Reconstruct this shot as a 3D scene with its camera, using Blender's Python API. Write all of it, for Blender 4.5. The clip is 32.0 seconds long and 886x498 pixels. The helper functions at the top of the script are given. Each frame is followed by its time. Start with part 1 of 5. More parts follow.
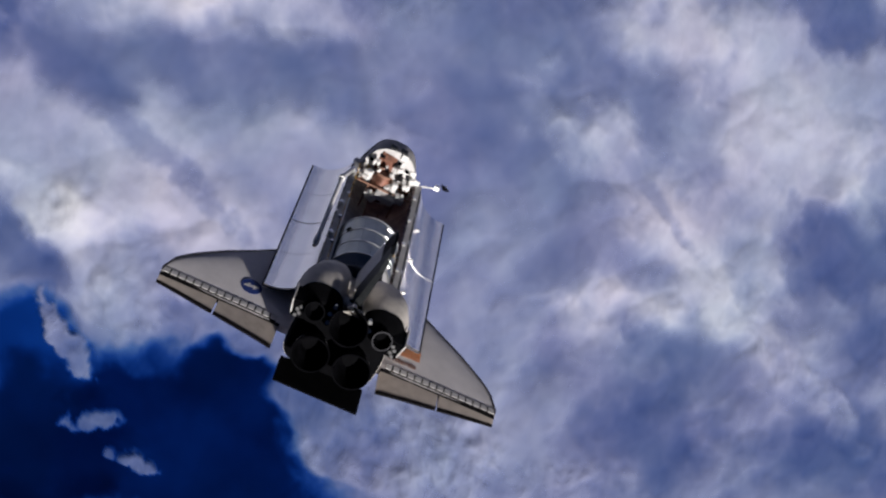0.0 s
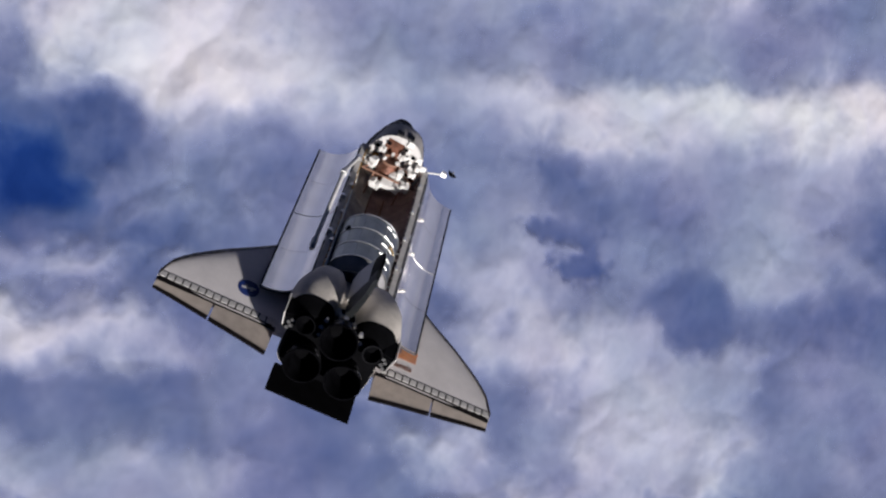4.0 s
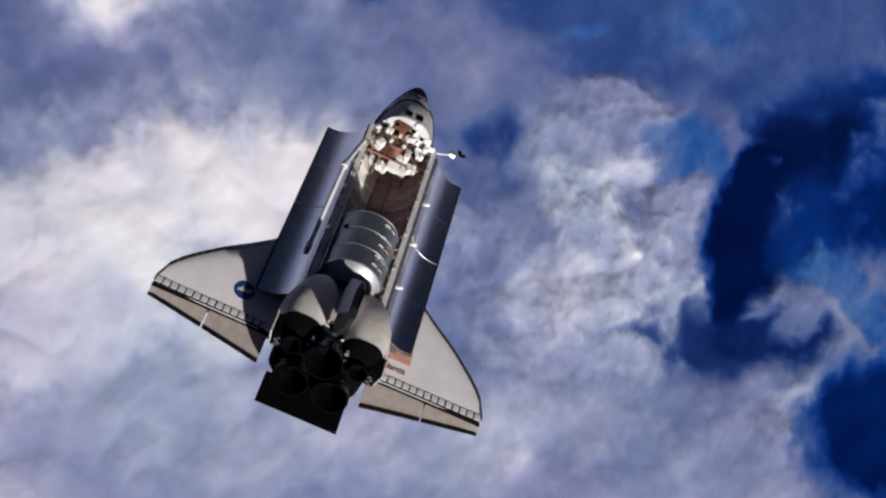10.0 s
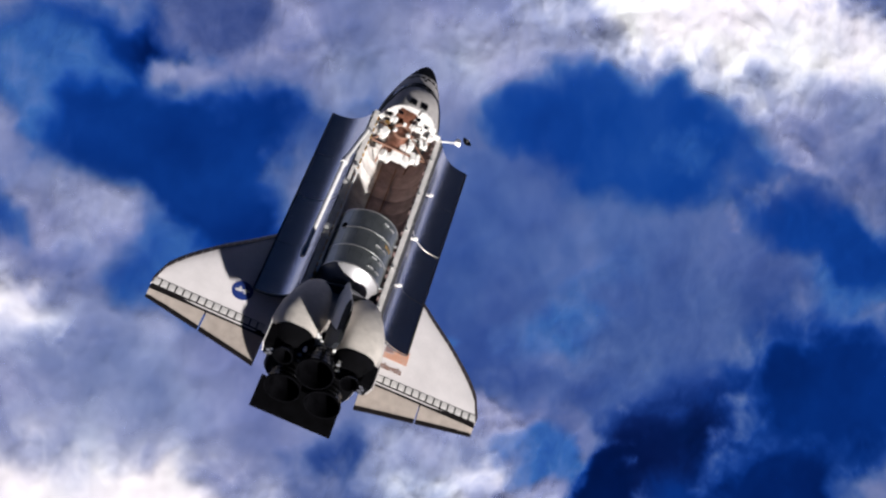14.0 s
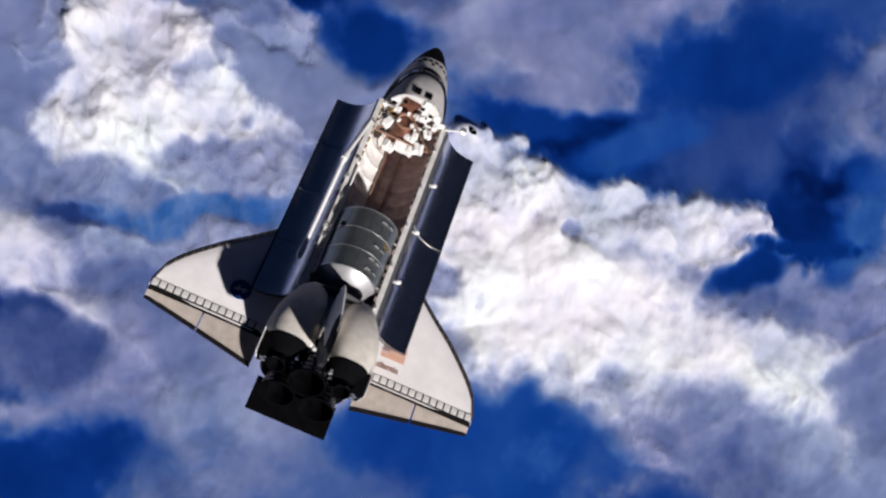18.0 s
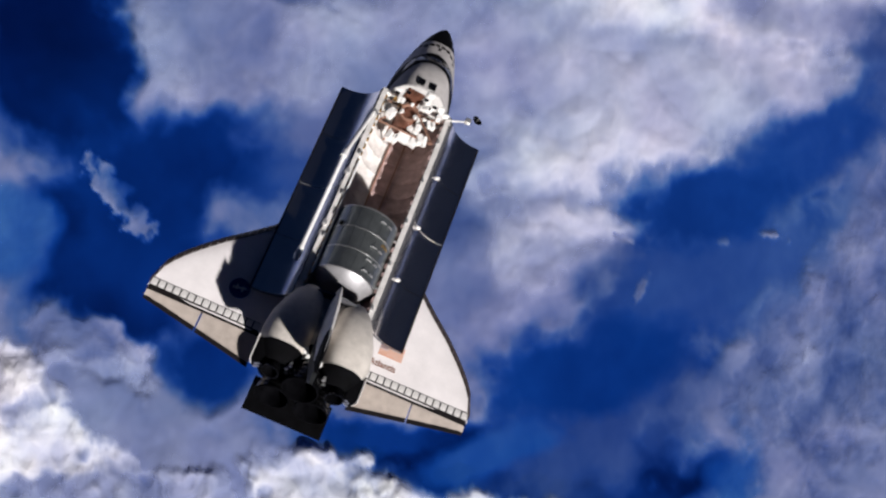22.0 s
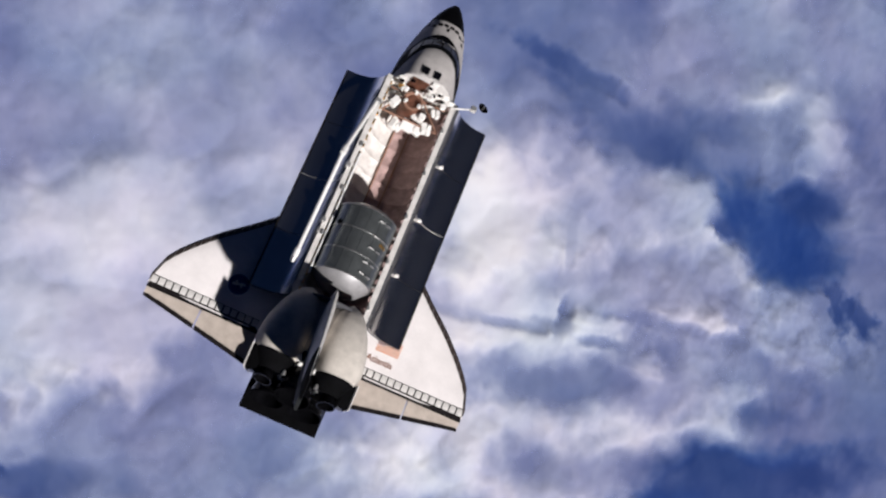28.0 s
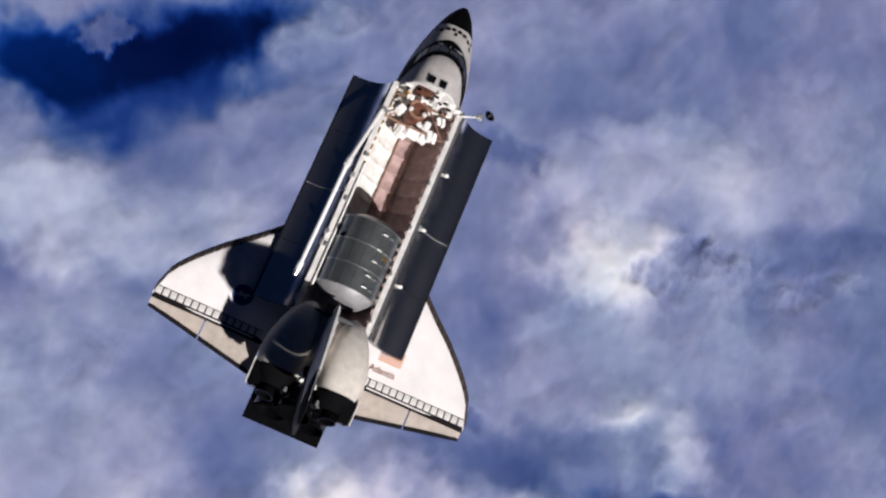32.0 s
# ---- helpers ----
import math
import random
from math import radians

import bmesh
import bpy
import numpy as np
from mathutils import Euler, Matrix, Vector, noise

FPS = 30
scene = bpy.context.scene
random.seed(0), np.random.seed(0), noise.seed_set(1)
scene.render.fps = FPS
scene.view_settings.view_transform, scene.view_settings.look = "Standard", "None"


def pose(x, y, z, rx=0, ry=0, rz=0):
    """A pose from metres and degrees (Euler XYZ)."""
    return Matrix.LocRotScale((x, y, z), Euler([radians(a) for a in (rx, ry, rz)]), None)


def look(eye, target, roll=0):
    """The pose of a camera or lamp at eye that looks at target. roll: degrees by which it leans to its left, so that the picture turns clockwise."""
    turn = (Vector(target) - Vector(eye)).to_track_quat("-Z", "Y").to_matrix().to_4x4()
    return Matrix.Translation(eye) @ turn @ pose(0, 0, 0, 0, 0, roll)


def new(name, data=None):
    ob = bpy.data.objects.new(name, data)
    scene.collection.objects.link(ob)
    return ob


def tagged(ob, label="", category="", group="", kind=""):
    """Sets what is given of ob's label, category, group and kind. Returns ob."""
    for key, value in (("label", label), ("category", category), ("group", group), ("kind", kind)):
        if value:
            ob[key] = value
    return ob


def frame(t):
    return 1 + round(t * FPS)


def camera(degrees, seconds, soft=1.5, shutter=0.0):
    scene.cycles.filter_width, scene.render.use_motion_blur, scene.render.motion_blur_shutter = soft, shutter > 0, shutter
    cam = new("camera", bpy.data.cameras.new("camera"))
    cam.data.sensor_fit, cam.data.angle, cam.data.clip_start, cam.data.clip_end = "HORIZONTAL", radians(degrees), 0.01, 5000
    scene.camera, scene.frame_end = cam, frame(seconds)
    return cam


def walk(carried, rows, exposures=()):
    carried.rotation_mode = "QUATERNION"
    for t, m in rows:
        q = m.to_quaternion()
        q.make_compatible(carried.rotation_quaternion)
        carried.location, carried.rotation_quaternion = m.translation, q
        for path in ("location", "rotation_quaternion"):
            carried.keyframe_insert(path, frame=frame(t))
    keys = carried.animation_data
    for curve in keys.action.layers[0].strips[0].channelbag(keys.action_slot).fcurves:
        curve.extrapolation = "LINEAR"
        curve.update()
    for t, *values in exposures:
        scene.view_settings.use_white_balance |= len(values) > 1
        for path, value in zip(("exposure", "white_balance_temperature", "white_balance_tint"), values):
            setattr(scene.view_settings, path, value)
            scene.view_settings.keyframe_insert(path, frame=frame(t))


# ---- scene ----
# ---- camera ----
cam = camera(40, 32.0, soft=2.3)
CAM_H = 2425.27
walk(cam, [
    (0, pose(0, 0, CAM_H, -5.125, -13.093, 1.164)),
    (30.0, pose(0, 0, CAM_H, -5.125, -13.093, 1.164)),
    (30.5, pose(0, 0, CAM_H, -4.92, -13.055, 1.164)),
    (31.0, pose(0, 0, CAM_H, -4.67, -12.99, 1.164)),
    (31.5, pose(0, 0, CAM_H, -4.51, -12.93, 1.164)),
    (32, pose(0, 0, CAM_H, -4.44, -12.90, 1.164)),
], exposures=[(0, -0.22), (9, -0.25), (11, -0.22), (13.2, 0.2), (15, 0.15), (17, 0.0), (25.5, 0.0), (28, -0.12), (32, -0.08)])

# ---- light: one hard sun, black space ----
SUN_DIR = Vector((0.2092, -0.4674, 0.8589))
world = bpy.data.worlds.new("space")
scene.world = world
world.use_nodes = True
world.node_tree.nodes["Background"].inputs["Color"].default_value = (0.05, 0.13, 0.45, 1)
world.node_tree.nodes["Background"].inputs["Strength"].default_value = 0.05
sun = new("sun", bpy.data.lights.new("sun", "SUN"))
sun.data.energy, sun.data.angle, sun.data.color = 6.2, radians(1.4), (1.0, 0.965, 0.955)
sun.matrix_world = look(SUN_DIR * 100, (0, 0, 0))

# ---- materials ----
def material(name, colour, rough=0.7, metal=0.0, vary=0.12, scale=1.5, fine=14.0, bump=0.0, tint=None, spec=0.4, rand=0.0):
    """A surface with stains at one scale, grain at another, and a little relief."""
    mat = bpy.data.materials.new(name)
    mat.use_nodes = True
    nt = mat.node_tree
    n, l = nt.nodes, nt.links
    p = n["Principled BSDF"]
    tc = n.new("ShaderNodeTexCoord")
    big = n.new("ShaderNodeTexNoise")
    big.inputs["Scale"].default_value, big.inputs["Detail"].default_value = scale, 5
    small = n.new("ShaderNodeTexNoise")
    small.inputs["Scale"].default_value, small.inputs["Detail"].default_value = fine, 4
    l.new(tc.outputs["Object"], big.inputs["Vector"])
    l.new(tc.outputs["Object"], small.inputs["Vector"])
    add = n.new("ShaderNodeMath")
    add.operation = "MULTIPLY_ADD"
    l.new(big.outputs["Fac"], add.inputs[0])
    add.inputs[1].default_value = 0.65
    half = n.new("ShaderNodeMath")
    half.operation = "MULTIPLY"
    half.inputs[1].default_value = 0.35
    l.new(small.outputs["Fac"], half.inputs[0])
    l.new(half.outputs[0], add.inputs[2])
    top = add.outputs[0]
    if rand:
        info = n.new("ShaderNodeObjectInfo")
        ra = n.new("ShaderNodeMath")
        ra.operation = "MULTIPLY_ADD"
        ra.inputs[1].default_value = rand
        l.new(info.outputs["Random"], ra.inputs[0])
        l.new(top, ra.inputs[2])
        top = ra.outputs[0]
    ramp = n.new("ShaderNodeValToRGB")
    lo = [c * (1 - 2.2 * vary) for c in (tint or colour)]
    hi = [min(1, c * (1 + 0.9 * vary)) for c in colour]
    ramp.color_ramp.elements[0].position, ramp.color_ramp.elements[0].color = 0.32, (*lo, 1)
    ramp.color_ramp.elements[1].position, ramp.color_ramp.elements[1].color = 0.68 + rand, (*hi, 1)
    l.new(top, ramp.inputs["Fac"])
    l.new(ramp.outputs["Color"], p.inputs["Base Color"])
    p.inputs["Roughness"].default_value = rough
    p.inputs["Metallic"].default_value = metal
    p.inputs["Specular IOR Level"].default_value = spec
    if bump:
        b = n.new("ShaderNodeBump")
        b.inputs["Strength"].default_value = bump
        b.inputs["Distance"].default_value = 0.05
        l.new(small.outputs["Fac"], b.inputs["Height"])
        l.new(b.outputs["Normal"], p.inputs["Normal"])
    return mat


M_WHITE = material("white_blanket", (0.68, 0.65, 0.63), 0.85, bump=0.25, vary=0.08, tint=(0.60, 0.58, 0.55))
M_NOSE = material("nose_blanket", (0.42, 0.395, 0.385), 0.85, bump=0.25, vary=0.1)
M_POD = material("pod_blanket", (0.57, 0.525, 0.475), 0.85, bump=0.25, vary=0.1)
# white outer skins coloured near-black, to deepen the shade on the wing beside them
M_SHADE_SHELL = material("shade_dark_shell", (0.08, 0.08, 0.09), 0.7, vary=0.15)
M_WING = material("wing_blanket", (0.80, 0.755, 0.75), 0.85, bump=0.2, vary=0.07, scale=0.7, rand=0.04)
M_ELEVON = material("elevon_tile", (0.46, 0.395, 0.345), 0.8, bump=0.2, vary=0.1)
M_TILE = material("white_tile", (0.66, 0.635, 0.615), 0.7, vary=0.12, rand=0.1)
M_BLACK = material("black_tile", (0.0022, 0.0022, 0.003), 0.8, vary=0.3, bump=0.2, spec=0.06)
M_RCC = material("carbon_edge", (0.060, 0.045, 0.042), 0.55, vary=0.2, rand=0.1)
M_PAD = material("quilted_pad", (0.84, 0.82, 0.79), 0.8, vary=0.12, bump=0.5, scale=2.5, rand=0.1)
M_LINER = material("bay_liner", (0.76, 0.73, 0.70), 0.85, vary=0.12, bump=0.4, tint=(0.66, 0.60, 0.56))
M_SHADE_BROWN = material("bay_shade_brown", (0.46, 0.315, 0.295), 0.7, vary=0.2, bump=0.4)
M_FRAME = material("bay_frame", (0.30, 0.16, 0.11), 0.7, vary=0.2)
M_FOIL = material("brown_foil", (0.20, 0.085, 0.055), 0.45, metal=0.4, vary=0.3, bump=0.6)
M_SILVER = material("radiator_silver", (0.86, 0.83, 0.80), 0.23, metal=1.0, vary=0.06, scale=0.6, rand=0.03)
M_MODULE = material("module_panel", (0.26, 0.28, 0.28), 0.36, metal=0.85, vary=0.12, rand=0.08)
M_MODULE_END = material("module_end", (0.46, 0.45, 0.46), 0.48, metal=0.6, vary=0.1)
M_METAL = material("bare_metal", (0.62, 0.61, 0.60), 0.35, metal=0.9, vary=0.1)
M_ENGINE = material("engine_metal", (0.004, 0.004, 0.005), 0.7, vary=0.3, spec=0.0)
M_BELL = material("bell_metal", (0.034, 0.034, 0.038), 0.24, metal=0.9, vary=0.25)
M_BRIGHT = material("polished_ring", (0.80, 0.79, 0.77), 0.3, metal=0.8, vary=0.08)
M_GLASS = material("dark_window", (0.004, 0.004, 0.006), 0.12, vary=0.1, spec=0.08)
M_RUDDER = material("rudder_tile", (0.022, 0.024, 0.026), 0.7, vary=0.2, spec=0.2)
M_GAP = material("gap_seal", (0.012, 0.010, 0.011), 0.8, vary=0.2, spec=0.1)
M_BLUE = material("emblem_blue", (0.012, 0.035, 0.19), 0.6, vary=0.1)
M_RED = material("flag_red", (0.62, 0.24, 0.10), 0.7, vary=0.1)
M_NAVY = material("flag_blue", (0.30, 0.20, 0.20), 0.7, vary=0.1)
M_LETTER = material("letter_brown", (0.27, 0.14, 0.10), 0.7, vary=0.1)
M_ARM = material("arm_blanket", (0.80, 0.79, 0.77), 0.7, vary=0.1, bump=0.3)
M_GOLD = material("gold_foil", (0.75, 0.48, 0.16), 0.3, metal=0.9, vary=0.2, bump=0.6)


# ---- mesh helpers ----
def part(name, bm, mat, parent, label="", smooth=False, loc=None):
    me = bpy.data.meshes.new(name)
    bmesh.ops.recalc_face_normals(bm, faces=bm.faces)
    bm.to_mesh(me)
    bm.free()
    me.materials.append(mat)
    if smooth:
        me.polygons.foreach_set("use_smooth", [True] * len(me.polygons))
        me.set_sharp_from_angle(angle=radians(40))
    ob = new(name, me)
    ob.parent = parent
    if loc:
        ob.location = loc
    if label:
        tagged(ob, label)
    return ob


def share(name, me, parent, m):
    """One more piece on a mesh that others use too."""
    ob = new(name, me)
    ob.parent = parent
    ob.matrix_basis = m
    return ob


def box(bm, c, s, rot=None, bevel=0.0):
    m = Matrix.Translation(c) @ (rot or Matrix()) @ Matrix.Diagonal((*s, 1))
    r = bmesh.ops.create_cube(bm, size=1, matrix=m)
    if bevel:
        es = list({e for v in r["verts"] for e in v.link_edges})
        bmesh.ops.bevel(bm, geom=es, offset=bevel, segments=2, affect="EDGES")
    return r


def tube(bm, a, b, r0, r1=None, n=12, caps=True):
    a, b = Vector(a), Vector(b)
    d = b - a
    m = Matrix.Translation((a + b) / 2) @ d.to_track_quat("Z", "Y").to_matrix().to_4x4()
    return bmesh.ops.create_cone(bm, cap_ends=caps, segments=n, radius1=r0, radius2=r0 if r1 is None else r1, depth=d.length, matrix=m)


def loft(bm, rings, close=True, cap0=True, cap1=True):
    vs = [[bm.verts.new(p) for p in ring] for ring in rings]
    n = len(vs[0])
    for a, b in zip(vs, vs[1:]):
        for i in range(n if close else n - 1):
            j = (i + 1) % n
            bm.faces.new((a[i], a[j], b[j], b[i]))
    if cap0:
        bm.faces.new(vs[0][::-1])
    if cap1:
        bm.faces.new(vs[-1])
    return vs


def lathe(bm, profile, m, n=32):
    """Turn (along, radius) pairs about the local Y axis; m places it."""
    rings = []
    for a, r in profile:
        rings.append([m @ Vector((r * math.cos(k * 2 * math.pi / n), a, r * math.sin(k * 2 * math.pi / n))) for k in range(n)])
    return loft(bm, rings, True, False, False)


def lerp(rows, y):
    """Values between the rows of a table whose first column is y, in falling order."""
    if y >= rows[0][0]:
        return rows[0][1:]
    for a, b in zip(rows, rows[1:]):
        if y >= b[0]:
            k = (a[0] - y) / (a[0] - b[0])
            k2 = k
            return tuple(p + (q - p) * k2 for p, q in zip(a[1:], b[1:]))
    return rows[-1][1:]


# ---- the orbiter: x to starboard, y to the nose, z up, metres ----
shuttle = tagged(new("space_shuttle"), "white winged space shuttle orbiter with open cargo bay doors", "spacecraft")

FWD = [  # y, half width, bottom, top, waist
    (22.10, 0.04, -1.45, -1.36, -1.40), (21.95, 0.32, -1.72, -1.08, -1.40), (21.6, 0.62, -2.02, -0.80, -1.40),
    (21.0, 0.98, -2.36, -0.48, -1.38), (20.0, 1.40, -2.74, -0.10, -1.33), (19.0, 1.74, -2.98, 0.22, -1.28),
    (18.0, 2.00, -3.12, 0.52, -1.22), (17.3, 2.16, -3.20, 0.82, -1.15), (16.6, 2.29, -3.25, 1.45, -1.05),
    (15.9, 2.41, -3.29, 2.02, -0.95), (15.1, 2.51, -3.33, 2.36, -0.85), (14.2, 2.60, -3.37, 2.50, -0.75),
    (13.16, 2.68, -3.40, 2.54, -0.70)]


CROWN = [(0, 0, 1), (-0.15, 0.24, 0.985), (-0.3, 0.45, 0.92), (-0.42, 0.60, 0.81), (-0.55, 0.72, 0.64), (-0.7, 0.84, 0.42), (-0.85, 0.94, 0.2), (-1, 1, 0)]


def hull(y, deg, off=0.0):
    w, zb, zt, zw = lerp(FWD, y)
    c, s = math.cos(radians(deg)), math.sin(radians(deg))
    if s > 0:  # steep cabin sides under a rounded crown
        px, pz = lerp(CROWN, -abs(90 - deg % 360) / 90)
        return Vector((math.copysign((w + off) * px, c), y, zw + (zt - zw + off) * pz))
    x = (w + off) * math.copysign(abs(c) ** (2 / 3.4), c)
    return Vector((x, y, zw - (zw - zb + off) * abs(s) ** (2 / 3.4)))


def sweep(deg):
    """How far aft the windscreen line runs at this angle round the nose."""
    return -2.3 * (min(abs(deg - 90), 85) / 70) ** 1.7


def skin(ys, a0, a1, n, off=0.0, thick=0.0, swept=False):
    """A stretch of the nose's skin between two angles; thick makes it a raised plate."""
    bm = bmesh.new()
    def grid(o):
        return [[bm.verts.new(hull(y + (sweep(a0 + (a1 - a0) * k / n) if swept else 0), a0 + (a1 - a0) * k / n, o)) for k in range(n + 1)] for y in ys]
    g = grid(off)
    for a, b in zip(g, g[1:]):
        for i in range(n):
            bm.faces.new((a[i], a[i + 1], b[i + 1], b[i]))
    if thick:
        u = grid(off - thick)
        rim = [(i, 0) for i in range(len(ys))] + [(len(ys) - 1, j) for j in range(1, n + 1)] + [(i, n) for i in range(len(ys) - 2, -1, -1)] + [(0, j) for j in range(n - 1, 0, -1)]
        for (i, j), (k, m) in zip(rim, rim[1:] + rim[:1]):
            bm.faces.new((g[i][j], g[k][m], u[k][m], u[i][j]))
    return bm


def steps(a, b, n):
    return [a + (b - a) * i / n for i in range(n + 1)]


def build_forward():
    bm = bmesh.new()
    ys = [22.10, 21.95, 21.6, 21.0, 20.4, 19.85, 19.6]
    rings = [[hull(y, a * 10) for a in range(36)] for y in ys]
    loft(bm, rings, True, True, False)
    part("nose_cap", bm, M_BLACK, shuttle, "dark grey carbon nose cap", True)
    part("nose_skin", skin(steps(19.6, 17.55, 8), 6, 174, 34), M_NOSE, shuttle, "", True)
    part("windshield_surround", skin(steps(18.1, 15.95, 9), 8, 172, 34, 0.014, 0.03, True), M_BLACK, shuttle, "black tiles round the cockpit windows", True)
    part("cabin_skin", skin(steps(17.55, 13.16, 12), 0, 180, 34), M_NOSE, shuttle, "", True)
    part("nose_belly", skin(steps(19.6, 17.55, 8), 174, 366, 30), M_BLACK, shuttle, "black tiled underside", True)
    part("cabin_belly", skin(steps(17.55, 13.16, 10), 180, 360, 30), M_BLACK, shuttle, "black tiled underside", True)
    # six windscreens, two overhead windows
    for a0, a1, y0, y1 in ((91.5, 108, 17.5, 16.55), (72, 88.5, 17.5, 16.55), (110, 127, 17.5, 16.55), (53, 70, 17.5, 16.55), (130, 148, 17.5, 16.55), (32, 50, 17.5, 16.55)):
        part("windscreen", skin(steps(y0, y1, 3), a0, a1, 4, 0.03, 0.05, True), M_GLASS, shuttle)
    for s in (-1, 1):
        bm = bmesh.new()
        box(bm, (s * 0.45, 13.54, 2.55), (0.48, 0.48, 0.10), None, 0.045)
        w = part("overhead_window", bm, M_GLASS, shuttle, "dark square overhead window")
        bm = bmesh.new()
        for k in (-1, 1):
            box(bm, (s * 0.45 + k * 0.262, 13.54, 2.54), (0.035, 0.56, 0.07))
            box(bm, (s * 0.45, 13.54 + k * 0.262, 2.54), (0.48, 0.035, 0.07))
        part("window_frame", bm, M_RUDDER, w)
    # nose thruster ports
    for a, y, w in ((82, 19.35, 6), (98, 19.35, 6), (66, 19.25, 7), (114, 19.25, 7), (50, 19.0, 7), (130, 19.0, 7), (36, 18.6, 6), (28, 19.2, 5), (152, 19.2, 5), (90, 18.95, 4)):
        part("thruster_port", skin(steps(y, y - 0.32, 2), a - w, a + w, 3, 0.012, 0.03), M_GAP, shuttle)


def build_mid():
    # outer hull: an open trough under the sills
    prof = [(2.80, 0.45), (2.82, -0.6), (2.84, -1.8), (2.80, -2.9), (2.55, -3.32), (1.4, -3.42), (0, -3.44)]
    prof = prof + [(-x, z) for x, z in prof[-2::-1]]
    bm = bmesh.new()
    loft(bm, [[(x, y, z) for x, z in prof] for y in (13.16, 9, 4, 0, -5.26)], False, False, False)
    part("mid_fuselage", bm, M_SHADE_SHELL, shuttle, "fuselage side under the bay's edge, coloured dark to deepen shade", True)
    # liner of quilted half rings between frames
    n = 13
    w = (13.16 + 5.26) / n
    for i in range(n):
        y0, y1 = 13.16 - i * w, 13.16 - (i + 1) * w
        # white turns red-brown at 257 degrees, painting the bay's shade into the colour
        for a0, a1, nm, mat in ((176, 257, "bay_liner", M_LINER), (257, 364, "shaded_bay_panel", M_SHADE_BROWN)):
            bm = bmesh.new()
            rings = []
            for y, d in ((y0 - 0.09, 0), (y0 - 0.22, 0.04), ((y0 + y1) / 2, 0.06), (y1 + 0.22, 0.04), (y1 + 0.09, 0)):
                rings.append([((2.40 + d) * math.cos(radians(a)), y, (2.40 + d) * math.sin(radians(a))) for a in steps(a0, a1, 18)])
            loft(bm, rings, False, False, False)
            part(nm, bm, mat, shuttle, "white quilted bay liner" if mat is M_LINER else "bay panel coloured red-brown for the bay's shaded part", True)
        bm = bmesh.new()
        loft(bm, [[(r * math.cos(radians(a)), y0 + dy, r * math.sin(radians(a))) for a in steps(257, 364, 18)] for dy, r in ((0.11, 2.44), (0.07, 2.38), (-0.07, 2.38), (-0.11, 2.44))], False, False, False)
        part("bay_frame", bm, M_SHADE_BROWN, shuttle, "", True)
        bm = bmesh.new()
        loft(bm, [[(r * math.cos(radians(a)), y0 + dy, r * math.sin(radians(a))) for a in steps(176, 257, 14)] for dy, r in ((0.11, 2.44), (0.07, 2.39), (-0.07, 2.39), (-0.11, 2.44))], False, False, False)
        part("bay_frame", bm, M_LINER, shuttle, "", True)
    for s in (-1, 1):
        bm = bmesh.new()
        box(bm, (s * 2.62, 3.95, 0.42), (0.40, 18.42, 0.20), None, 0.03)
        sill = part("longeron_sill", bm, M_WHITE, shuttle, "white longeron along the bay's edge")
        for k in range(26):
            y = 12.6 - k * 0.7
            bm = bmesh.new()
            box(bm, (s * 2.36, y, 0.30 + 0.04 * (k % 3)), (0.16, 0.28 + 0.12 * (k % 2), 0.18), None, 0.015)
            part("cable_cover", bm, M_GOLD if s < 0 else M_SHADE_BROWN, sill)
        for k in range(5):
            y = 10.6 - k * 3.7
            bm = bmesh.new()
            box(bm, (s * 2.50, y, 0.60), (0.22, 0.34, 0.20), None, 0.04)
            part("latch_fitting", bm, M_BRIGHT, sill, "bright metal latch fitting")
    # keel rail on the bay floor
    for x in (-0.55, 0.55):
        bm = bmesh.new()
        box(bm, (x, 6.8, -2.22), (0.10, 8.2, 0.12))
        part("keel_rail", bm, M_FRAME, shuttle)
    bm = bmesh.new()
    ring = [(2.68 * math.cos(radians(a)), 0, 2.50 * math.sin(radians(a))) for a in range(0, 360, 8)]
    loft(bm, [[(x, -5.26, z) for x, _, z in ring], [(x, -5.40, z) for x, _, z in ring]])
    part("aft_bulkhead", bm, M_SHADE_SHELL, shuttle)


